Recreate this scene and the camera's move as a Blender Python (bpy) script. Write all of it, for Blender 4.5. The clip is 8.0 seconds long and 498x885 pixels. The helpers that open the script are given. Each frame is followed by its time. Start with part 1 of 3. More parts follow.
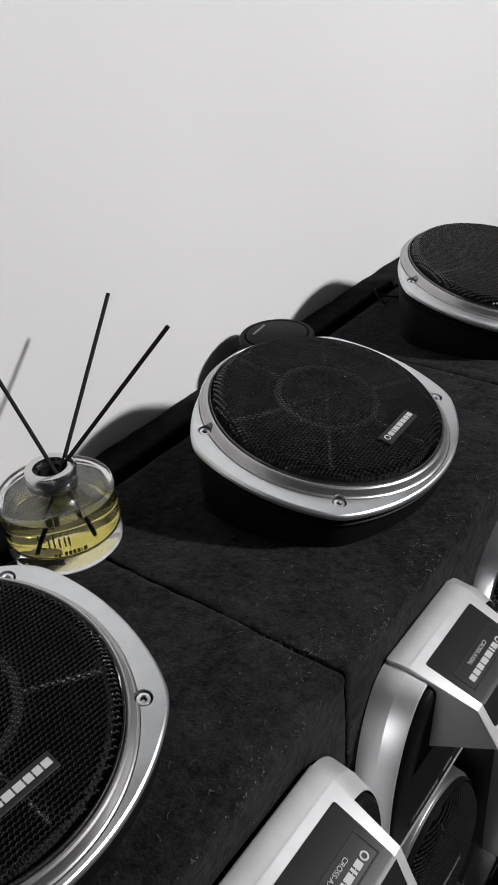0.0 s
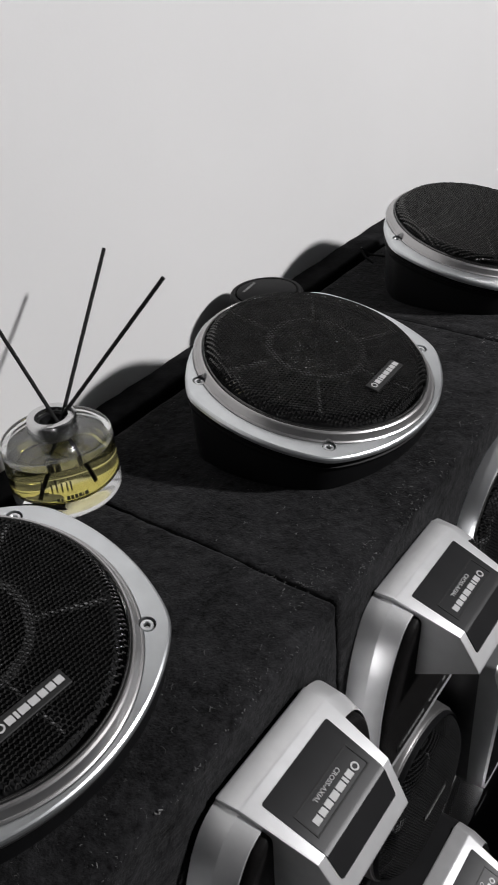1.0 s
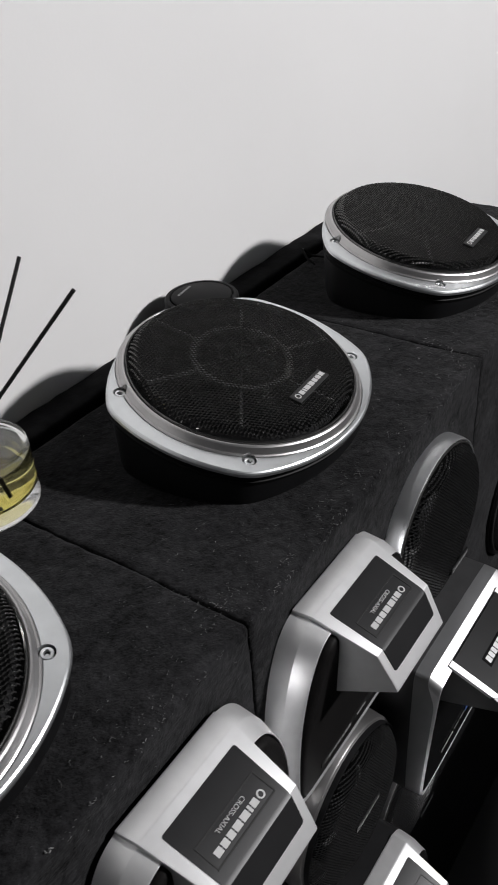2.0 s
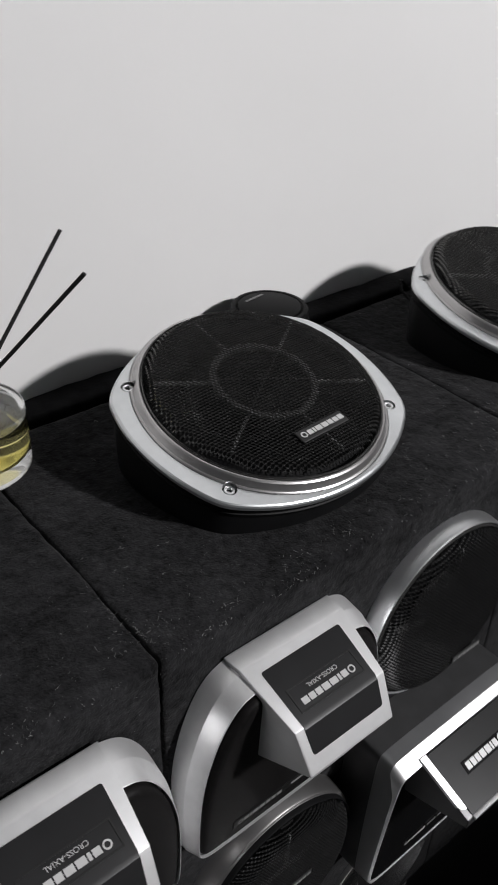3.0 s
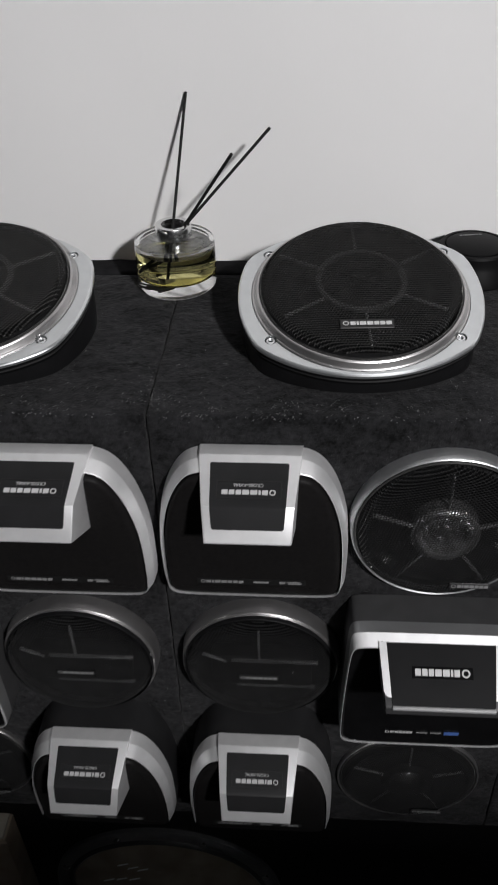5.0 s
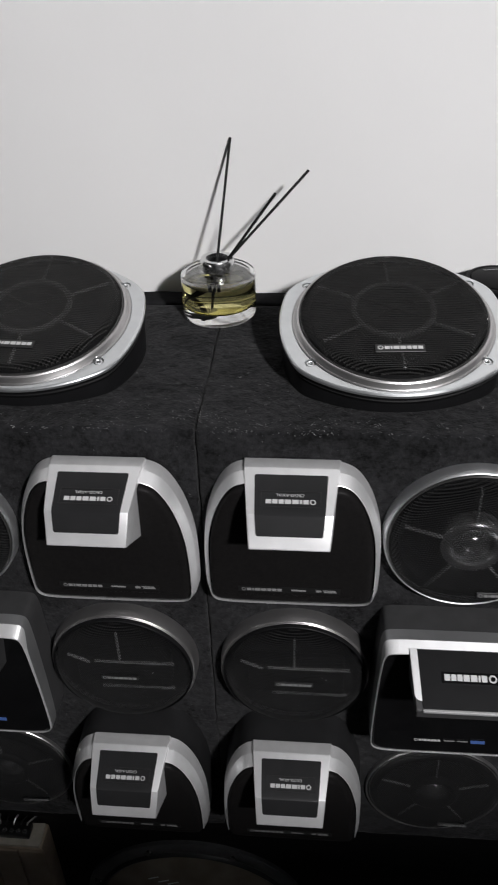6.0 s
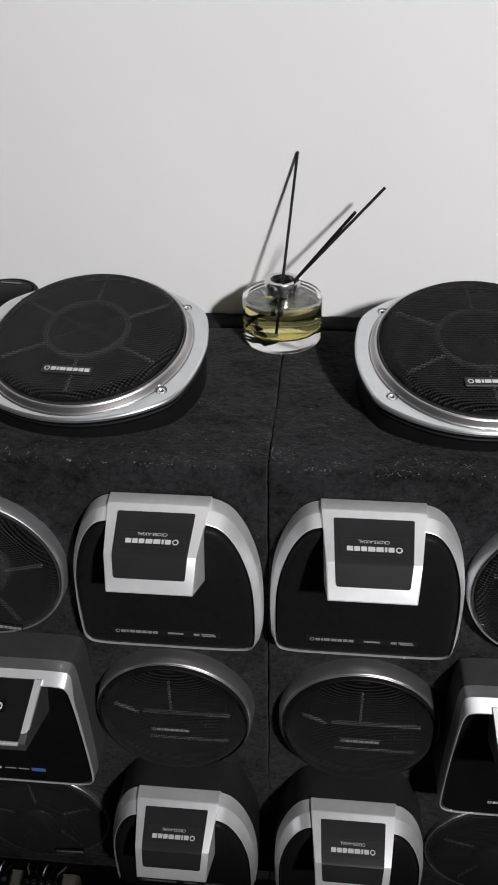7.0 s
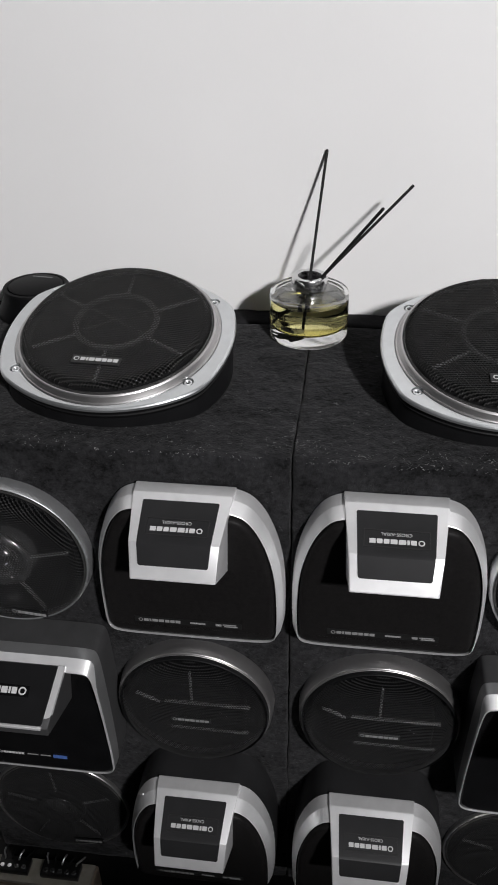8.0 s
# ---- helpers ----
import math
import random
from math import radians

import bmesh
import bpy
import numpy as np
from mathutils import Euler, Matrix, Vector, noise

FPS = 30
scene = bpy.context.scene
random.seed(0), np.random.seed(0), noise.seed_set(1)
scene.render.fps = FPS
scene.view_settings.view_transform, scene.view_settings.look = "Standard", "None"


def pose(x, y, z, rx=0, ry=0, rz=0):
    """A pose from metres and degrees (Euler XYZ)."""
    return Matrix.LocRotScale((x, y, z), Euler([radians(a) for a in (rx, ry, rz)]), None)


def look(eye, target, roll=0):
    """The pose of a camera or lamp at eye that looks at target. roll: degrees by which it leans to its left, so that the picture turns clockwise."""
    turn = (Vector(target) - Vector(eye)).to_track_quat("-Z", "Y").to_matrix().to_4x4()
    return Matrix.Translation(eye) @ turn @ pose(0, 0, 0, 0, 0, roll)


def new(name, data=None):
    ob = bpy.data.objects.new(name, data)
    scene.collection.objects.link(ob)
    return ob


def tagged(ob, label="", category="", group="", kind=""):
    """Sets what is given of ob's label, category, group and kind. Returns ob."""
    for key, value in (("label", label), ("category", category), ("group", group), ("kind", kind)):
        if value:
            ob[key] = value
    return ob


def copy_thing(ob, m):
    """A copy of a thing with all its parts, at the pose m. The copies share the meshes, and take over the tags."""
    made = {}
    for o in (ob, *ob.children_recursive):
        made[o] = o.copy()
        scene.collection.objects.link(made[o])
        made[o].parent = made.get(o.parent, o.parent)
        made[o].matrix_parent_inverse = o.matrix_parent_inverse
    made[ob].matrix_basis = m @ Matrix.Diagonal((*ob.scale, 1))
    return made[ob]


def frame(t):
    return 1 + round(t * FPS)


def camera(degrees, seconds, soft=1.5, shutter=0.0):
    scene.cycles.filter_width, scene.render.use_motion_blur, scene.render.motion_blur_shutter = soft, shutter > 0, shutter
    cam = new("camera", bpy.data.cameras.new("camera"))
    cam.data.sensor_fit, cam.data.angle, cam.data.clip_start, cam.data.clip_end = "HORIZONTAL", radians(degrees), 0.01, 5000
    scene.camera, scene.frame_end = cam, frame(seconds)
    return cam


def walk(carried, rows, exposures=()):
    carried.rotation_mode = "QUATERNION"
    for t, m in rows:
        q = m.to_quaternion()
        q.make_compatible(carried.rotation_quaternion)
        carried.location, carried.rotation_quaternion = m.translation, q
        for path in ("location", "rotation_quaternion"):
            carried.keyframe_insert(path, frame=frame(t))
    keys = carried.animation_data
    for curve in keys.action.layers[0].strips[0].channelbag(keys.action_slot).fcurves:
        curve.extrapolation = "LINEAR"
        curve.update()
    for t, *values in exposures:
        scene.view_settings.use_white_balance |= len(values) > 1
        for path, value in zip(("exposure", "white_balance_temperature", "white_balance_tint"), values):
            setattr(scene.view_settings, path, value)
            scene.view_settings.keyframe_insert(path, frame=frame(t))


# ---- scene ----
cam = camera(33.0, 8.0, soft=1.65, shutter=0.3)
PATH = [
    (0, (-0.272, -0.172, 1.353), (1.033, 0.911, 0.293), -5.2),
    (0.2, (-0.280, -0.177, 1.357), (1.019, 0.908, 0.291), -5.2),
    (0.5, (-0.285, -0.175, 1.353), (1.012, 0.893, 0.267), -4.7),
    (0.8, (-0.294, -0.180, 1.354), (0.987, 0.881, 0.244), -5.0),
    (1, (-0.298, -0.187, 1.352), (0.993, 0.856, 0.236), -5.4),
    (1.2, (-0.298, -0.196, 1.355), (1.003, 0.824, 0.229), -5.2),
    (1.5, (-0.291, -0.201, 1.359), (1.017, 0.808, 0.231), -5.1),
    (1.8, (-0.274, -0.205, 1.362), (1.034, 0.793, 0.225), -4.9),
    (2, (-0.259, -0.208, 1.357), (1.046, 0.785, 0.213), -4.8),
    (2.2, (-0.245, -0.21, 1.355), (1.051, 0.779, 0.197), -4.7),
    (3.3, (-0.12, -0.263, 1.349), (0.749, 1.105, 0.177), 3.5),
    (3.5, (-0.087, -0.255, 1.356), (0.592, 1.17, 0.128), 1.9),
    (3.6, (-0.066, -0.253, 1.349), (0.539, 1.211, 0.129), 1.8),
    (3.7, (-0.041, -0.253, 1.346), (0.486, 1.250, 0.135), 1.8),
    (3.8, (-0.012, -0.250, 1.358), (0.431, 1.256, 0.119), 1.7),
    (4, (0.038, -0.260, 1.378), (0.349, 1.278, 0.138), 2.1),
    (4.2, (0.062, -0.288, 1.375), (0.27, 1.287, 0.16), 1.7),
    (4.5, (0.091, -0.37, 1.376), (0.166, 1.214, 0.157), 1.6),
    (4.7, (0.122, -0.441, 1.377), (0.055, 1.129, 0.14), -0.6),
    (5.8, (0.124, -0.587, 1.4), (-0.043, 1.031, 0.236), -2.3),
    (6, (0.104, -0.577, 1.397), (-0.059, 1.051, 0.247), -1.9),
    (6.3, (0.087, -0.547, 1.401), (-0.084, 1.075, 0.244), -1.8),
    (6.5, (0.064, -0.532, 1.388), (-0.086, 1.109, 0.255), -1.2),
    (6.8, (0.047, -0.521, 1.383), (-0.119, 1.124, 0.257), -1.3),
    (7, (0.041, -0.523, 1.381), (-0.131, 1.123, 0.257), -1.1),
    (7.2, (0.035, -0.525, 1.379), (-0.178, 1.116, 0.255), -1.1),
    (7.5, (0.031, -0.533, 1.379), (-0.215, 1.112, 0.268), -1.5),
    (7.8, (0.036, -0.535, 1.376), (-0.205, 1.112, 0.267), -1.3),
    (8, (0.042, -0.535, 1.375), (-0.189, 1.113, 0.265), -1.2),
]
EXPOSURES = [(0.0, 0.12), (1.0, 0.06), (1.5, 0.10), (3.5, -0.03), (4.5, -0.09), (6.0, 0.20), (6.5, 0.14), (7.2, 0.28), (8.0, 0.29)]
walk(cam, [(t, look(eye, target, roll)) for t, eye, target, roll in PATH], EXPOSURES)

# ---- light: one ceiling lamp in a closed room ----
world = bpy.data.worlds.new("room_air")
scene.world = world
world.use_nodes = True
world.node_tree.nodes["Background"].inputs[0].default_value = (0.9, 0.95, 1.0, 1)
world.node_tree.nodes["Background"].inputs[1].default_value = 0.0015
bulb = bpy.data.lights.new("ceiling_bulb", "POINT")
bulb.energy, bulb.shadow_soft_size, bulb.color = 350.0, 0.085, (1.0, 0.985, 0.995)
lamp = new("ceiling_bulb", bulb)
lamp.location = (1.19, -2.15, 2.56)

# ---- materials ----
def mat_base(name, colour, rough=0.5, metal=0.0, spec=0.5):
    m = bpy.data.materials.new(name)
    m.use_nodes = True
    b = m.node_tree.nodes["Principled BSDF"]
    b.inputs["Base Color"].default_value = (*colour, 1)
    b.inputs["Roughness"].default_value = rough
    b.inputs["Metallic"].default_value = metal
    b.inputs["Specular IOR Level"].default_value = spec
    return m, m.node_tree, b


def noise_node(tree, scale, detail=4.0, stretch=(1, 1, 1)):
    tc = tree.nodes.new("ShaderNodeTexCoord")
    mp = tree.nodes.new("ShaderNodeMapping")
    mp.inputs["Scale"].default_value = stretch
    n = tree.nodes.new("ShaderNodeTexNoise")
    n.inputs["Scale"].default_value = scale
    n.inputs["Detail"].default_value = detail
    tree.links.new(tc.outputs["Object"], mp.inputs["Vector"])
    tree.links.new(mp.outputs["Vector"], n.inputs["Vector"])
    return n


def vary(tree, b, colour, scale, spread, detail=4.0, stretch=(1, 1, 1), socket="Base Color"):
    """Lets a noise move the base colour (or, with numbers, another socket) round its mean."""
    n = noise_node(tree, scale, detail, stretch)
    r = tree.nodes.new("ShaderNodeValToRGB")
    if socket == "Base Color":
        lo, hi = [c * (1 - spread) for c in colour], [min(1, c * (1 + spread)) for c in colour]
    else:
        lo, hi = [max(0, colour[0] - spread)] * 3, [min(1, colour[0] + spread)] * 3
    r.color_ramp.elements[0].position, r.color_ramp.elements[1].position = 0.3, 0.7
    r.color_ramp.elements[0].color, r.color_ramp.elements[1].color = (*lo, 1), (*hi, 1)
    tree.links.new(n.outputs["Fac"], r.inputs["Fac"])
    tree.links.new(r.outputs["Color"], b.inputs[socket])
    return n


def bumps(tree, b, layers):
    last = None
    for scale, distance, detail, stretch in layers:
        n = noise_node(tree, scale, detail, stretch)
        bp = tree.nodes.new("ShaderNodeBump")
        bp.inputs["Distance"].default_value = distance
        bp.inputs["Strength"].default_value = 1.0
        tree.links.new(n.outputs["Fac"], bp.inputs["Height"])
        if last:
            tree.links.new(last.outputs["Normal"], bp.inputs["Normal"])
        last = bp
    tree.links.new(last.outputs["Normal"], b.inputs["Normal"])


ONE = (1, 1, 1)


def make_wall_paint():
    c = (0.68, 0.676, 0.672)
    m, t, b = mat_base("wall_paint", c, 0.62, 0, 0.3)
    vary(t, b, c, 3.0, 0.018, 5)
    bumps(t, b, [(4.0, 0.004, 2, ONE), (260.0, 0.00006, 3, ONE)])
    return m


def make_carpet():
    c = (0.026, 0.026, 0.028)
    m, t, b = mat_base("black_carpet", c, 0.95, 0, 0.03)
    b.inputs["Sheen Weight"].default_value = 0.05
    b.inputs["Sheen Roughness"].default_value = 0.5
    fine = noise_node(t, 430.0, 4, ONE)
    patch = noise_node(t, 28.0, 6, ONE)
    worn = noise_node(t, 160.0, 5, ONE)
    add = t.nodes.new("ShaderNodeMath")
    add.operation = "ADD"
    t.links.new(patch.outputs["Fac"], add.inputs[0])
    t.links.new(worn.outputs["Fac"], add.inputs[1])
    ramp = t.nodes.new("ShaderNodeValToRGB")
    e = ramp.color_ramp.elements
    e[0].position, e[0].color = 0.37, (0.0028, 0.0028, 0.0030, 1)
    e[1].position, e[1].color = 0.73, (0.0300, 0.0300, 0.0318, 1)
    half = t.nodes.new("ShaderNodeMath")
    half.operation = "MULTIPLY"
    half.inputs[1].default_value = 0.5
    t.links.new(add.outputs[0], half.inputs[0])
    mix = t.nodes.new("ShaderNodeMix")
    mix.data_type = "FLOAT"
    mix.inputs[0].default_value = 0.30
    t.links.new(half.outputs[0], mix.inputs[2])
    t.links.new(fine.outputs["Fac"], mix.inputs[3])
    t.links.new(mix.outputs[0], ramp.inputs["Fac"])
    t.links.new(ramp.outputs["Color"], b.inputs["Base Color"])
    bumps(t, b, [(26.0, 0.0040, 3, ONE), (120.0, 0.0020, 5, ONE), (700.0, 0.0008, 3, ONE)])
    return m


def make_silver_paint():
    c = (0.86, 0.86, 0.865)
    m, t, b = mat_base("silver_paint", c, 0.41, 0.73, 0.5)
    vary(t, b, c, 60.0, 0.05, 4)
    bumps(t, b, [(1800.0, 0.00003, 2, ONE)])
    return m


def make_aluminium():
    c = (0.70, 0.72, 0.73)
    m, t, b = mat_base("satin_aluminium", c, 0.33, 0.92)
    vary(t, b, c, 90.0, 0.04, 5)
    vary(t, b, (0.33,), 40.0, 0.05, 4, ONE, "Roughness")
    bumps(t, b, [(1500.0, 0.00003, 2, ONE)])
    return m


def make_bright_metal():
    c = (0.72, 0.72, 0.72)
    m, t, b = mat_base("polished_metal", c, 0.2, 1.0)
    vary(t, b, (0.22,), 120.0, 0.07, 4, ONE, "Roughness")
    return m


def make_plain(name, c, rough, metal=0.0, spec=0.5, scale=70.0, spread=0.15, bump=None):
    m, t, b = mat_base(name, c, rough, metal, spec)
    vary(t, b, c, scale, spread, 5)
    if bump:
        bumps(t, b, [(bump[0], bump[1], 3, ONE)])
    return m


def make_glass(name, colour, ior, rough=0.0):
    m, t, b = mat_base(name, colour, rough)
    b.inputs["Transmission Weight"].default_value = 1.0
    b.inputs["IOR"].default_value = ior
    return m


WALL = make_wall_paint()
CARPET = make_carpet()
SILVER = make_silver_paint()
ALU = make_aluminium()
BRIGHT = make_bright_metal()
GREY_METAL = make_plain("satin_grey_metal", (0.40, 0.405, 0.41), 0.33, 0.8, 0.5, 60, 0.06, (1500, 0.00003))
BEZEL = make_plain("satin_bezel_metal", (0.80, 0.81, 0.82), 0.32, 0.92, 0.5, 60, 0.08, (1500, 0.00003))
TRIM = make_plain("brushed_trim_metal", (0.50, 0.49, 0.488), 0.34, 0.95, 0.5, 60, 0.06, (1500, 0.00003))
RUBBER = make_plain("black_rubber", (0.005, 0.005, 0.0054), 0.55, 0, 0.14, 80, 0.2, (600, 0.00006))
PLASTIC = make_plain("black_plastic", (0.006, 0.006, 0.0065), 0.38, 0, 0.28, 60, 0.15, (900, 0.00005))
GLOSS = make_plain("glossy_black_panel", (0.004, 0.004, 0.0043), 0.18, 0, 0.35, 50, 0.2)
PUCK = make_plain("matt_black_plastic", (0.0035, 0.0035, 0.0038), 0.5, 0, 0.10, 60, 0.15, (900, 0.00005))
CLOTH = make_plain("black_cloth", (0.0080, 0.0075, 0.0075), 0.46, 0, 0.07, 300, 0.25, (1500, 0.00015))
CHARCOAL = make_plain("charcoal_panel", (0.015, 0.015, 0.0157), 0.38, 0.1, 0.28, 45, 0.12, (1500, 0.00003))
MESH = make_plain("grille_enamel", (0.135, 0.134, 0.132), 0.15, 0.8, 0.9, 90, 0.2)
MESH_DARK = make_plain("dark_grille_enamel", (0.043, 0.043, 0.0435), 0.16, 0.6, 0.9, 90, 0.2)
HOOD_GREY = make_plain("dark_grey_plastic", (0.085, 0.085, 0.087), 0.40, 0.6, 0.4, 60, 0.1, (1500, 0.00003))
RING = make_plain("dark_ring", (0.085, 0.085, 0.086), 0.40, 0.1, 0.3, 90, 0.2)
RIB = make_plain("grey_rib", (0.18, 0.18, 0.182), 0.4, 0.1, 0.4, 90, 0.2)
CONE = make_plain("paper_cone", (0.004, 0.004, 0.0044), 0.6, 0, 0.12, 60, 0.25, (500, 0.0001))
DOME = make_plain("tweeter_dome", (0.62, 0.62, 0.63), 0.20, 0.92, 0.6, 40, 0.1)
PRINT = make_plain("white_print", (0.52, 0.52, 0.52), 0.4, 0.2, 0.5, 200, 0.05)
PRINT_DIM = make_plain("grey_print", (0.20, 0.20, 0.20), 0.45, 0.1, 0.4, 200, 0.08)
BLUE = make_plain("blue_print", (0.05, 0.10, 0.28), 0.4, 0, 0.5, 200, 0.1)
REED = make_plain("black_reed", (0.008, 0.008, 0.008), 0.7, 0, 0.2, 300, 0.4, (900, 0.0002))
LINT = make_plain("pale_lint", (0.20, 0.20, 0.20), 0.9, 0, 0.2, 400, 0.5)
INK = make_plain("black_ink", (0.005, 0.005, 0.005), 0.5)
TORUS = make_plain("grey_tweeter_ring", (0.34, 0.34, 0.345), 0.25, 0.75, 0.5, 60, 0.1)
GREY_WALL = make_plain("grey_paint", (0.020, 0.022, 0.025), 0.7, 0, 0.3, 4.0, 0.04, (200, 0.0003))
CEILING = make_plain("ceiling_paint", (0.06, 0.0625, 0.066), 0.8, 0, 0.2, 4.0, 0.03)
FLOOR = make_plain("grey_floor", (0.03, 0.029, 0.028), 0.45, 0, 0.5, 12, 0.12)
BOARD = make_plain("black_felt", (0.012, 0.012, 0.0127), 0.9, 0, 0.05, 60, 0.4, (300, 0.0006))
AMP = make_plain("champagne_metal", (0.32, 0.262, 0.205), 0.4, 0.6, 0.5, 40, 0.15)
PLATE = make_plain("pale_plate", (0.30, 0.28, 0.24), 0.5, 0.2, 0.4, 90, 0.15)
SUBCONE = make_plain("grey_cone", (0.25, 0.21, 0.165), 0.26, 0.4, 0.5, 25, 0.25, (40, 0.0006))
HOOD_BLACK = make_plain("satin_black_panel", (0.0075, 0.0075, 0.008), 0.28, 0, 0.4, 45, 0.15, (1500, 0.00003))
GLASS = make_glass("clear_glass", (0.985, 0.99, 0.985), 1.46)
OIL = make_glass("yellow_oil", (1.0, 0.92, 0.44), 1.36)


# ---- mesh helpers ----
def part(name, bm, material, parent, label="", smooth=True, angle=35):
    me = bpy.data.meshes.new(name)
    bmesh.ops.recalc_face_normals(bm, faces=bm.faces)
    bm.to_mesh(me)
    bm.free()
    return link(name, me, material, parent, label, smooth, angle)


def link(name, me, material, parent, label="", smooth=True, angle=35):
    if smooth:
        me.shade_smooth()
        me.set_sharp_from_angle(angle=radians(angle))
    if material and not me.materials:
        me.materials.append(material)
    ob = new(name, me)
    ob.parent = parent
    if label:
        ob["label"] = label
    return ob


def thing(name, m, label, category, group=""):
    e = new(name)
    e.empty_display_size = 0.02
    e.matrix_basis = m
    return tagged(e, label, category, group)


def loft(loops, cap_start=False, cap_end=False, closed=True, bm=None):
    """Quads between loops of equal length."""
    bm = bm or bmesh.new()
    rows = [[bm.verts.new(p) for p in loop] for loop in loops]
    n = len(rows[0])
    for a, b in zip(rows, rows[1:]):
        for i in range(n if closed else n - 1):
            j = (i + 1) % n
            bm.faces.new((a[i], a[j], b[j], b[i]))
    if cap_start:
        bm.faces.new(rows[0])
    if cap_end:
        bm.faces.new(rows[-1])
    return bm


def ring(r, z, n=64):
    return [(r * math.cos(2 * math.pi * i / n), r * math.sin(2 * math.pi * i / n), z) for i in range(n)]


def lathe(profile, n=64, cap_start=False, cap_end=False, bm=None):
    return loft([ring(r, z, n) for r, z in profile], cap_start, cap_end, bm=bm)


def rbox(x0, x1, y0, y1, z0, z1, r=0.001, seg=2, bm=None):
    """A box with rounded edges."""
    b = bmesh.new()
    bmesh.ops.create_cube(b, size=1)
    for v in b.verts:
        v.co = Vector((x0 if v.co.x < 0 else x1, y0 if v.co.y < 0 else y1, z0 if v.co.z < 0 else z1))
    if r > 0:
        bmesh.ops.bevel(b, geom=list(b.edges), offset=r, segments=seg, affect="EDGES", profile=0.5)
    if bm is None:
        return b
    me = bpy.data.meshes.new("tmp")
    b.to_mesh(me)
    b.free()
    bm.from_mesh(me)
    bpy.data.meshes.remove(me)
    return bm


def tube(path, r, n=10, bm=None, caps=True, taper=None):
    pts = [Vector(p) for p in path]
    loops = []
    side = None
    for i, p in enumerate(pts):
        d = (pts[min(i + 1, len(pts) - 1)] - pts[max(i - 1, 0)]).normalized()
        side = (side - d * side.dot(d)).normalized() if side else d.orthogonal().normalized()
        up = d.cross(side)
        rr = r * (taper[i] if taper else 1)
        loops.append([p + (side * math.cos(a) + up * math.sin(a)) * rr for a in [2 * math.pi * k / n for k in range(n)]])
    return loft(loops, caps, caps, bm=bm)


def carved(bm, cutter):
    """The closed mesh bm less the closed mesh cutter."""
    pair = []
    for name, b in (("solid", bm), ("cutter", cutter)):
        me = bpy.data.meshes.new(name)
        bmesh.ops.remove_doubles(b, verts=b.verts, dist=1e-6)
        bmesh.ops.recalc_face_normals(b, faces=b.faces)
        b.to_mesh(me)
        b.free()
        pair.append(new(name, me))
    cut = pair[0].modifiers.new("cut", "BOOLEAN")
    cut.object, cut.operation, cut.solver = pair[1], "DIFFERENCE", "EXACT"
    me = bpy.data.meshes.new_from_object(pair[0].evaluated_get(bpy.context.evaluated_depsgraph_get()))
    for ob in pair:
        old = ob.data
        bpy.data.objects.remove(ob)
        bpy.data.meshes.remove(old)
    me.materials.clear()
    return me


def moved(bm, m):
    bmesh.ops.transform(bm, matrix=m, verts=bm.verts)
    return bm


def soft_box(size, r, cell, rough, seed):
    """A carpet-covered box: rounded edges and an uneven, felted skin. Its base centre is the origin."""
    half = Vector(size) / 2
    verts, faces, index = [], [], {}

    def vertex(p):
        key = tuple(round(c, 5) for c in p)
        if key not in index:
            inner = Vector([max(-half[k] + r, min(half[k] - r, p[k])) for k in range(3)])
            d = Vector(p) - inner
            n = d.normalized() if d.length > 1e-7 else Vector((0, 0, 1))
            q = inner + n * r
            w = q * 1.0 + Vector((seed * 3.1, seed * 1.7, 0))
            q = q + n * rough * (noise.noise(w * 45) + 0.7 * noise.noise(w * 170) + 1.4 * noise.noise(w * 14))
            q.x += 0.0016 * noise.noise(Vector((seed * 0.7, q.y * 16, q.z * 16))) + 0.0007 * noise.noise(Vector((seed, q.y * 90, q.z * 90)))
            index[key] = len(verts)
            verts.append((q.x, q.y, q.z + half.z))
        return index[key]

    def steps(h):
        n = max(2, int(2 * (h - r) / cell))
        inner = [-h + r + 2 * (h - r) * i / n for i in range(n + 1)]
        return [-h, -h + 0.35 * r] + inner + [h - 0.35 * r, h]

    for axis in range(3):
        a, b = (axis + 1) % 3, (axis + 2) % 3
        sa, sb = steps(half[a]), steps(half[b])
        for sign in (-1, 1):
            grid = []
            for u in sa:
                row = []
                for w in sb:
                    p = [0, 0, 0]
                    p[axis], p[a], p[b] = sign * half[axis], u, w
                    row.append(vertex(p))
                grid.append(row)
            for i in range(len(sa) - 1):
                for j in range(len(sb) - 1):
                    f = [grid[i][j], grid[i + 1][j], grid[i + 1][j + 1], grid[i][j + 1]]
                    faces.append(f if sign > 0 else f[::-1])
    me = bpy.data.meshes.new("carpet_box")
    me.from_pydata(verts, [], faces)
    me.update()
    return me


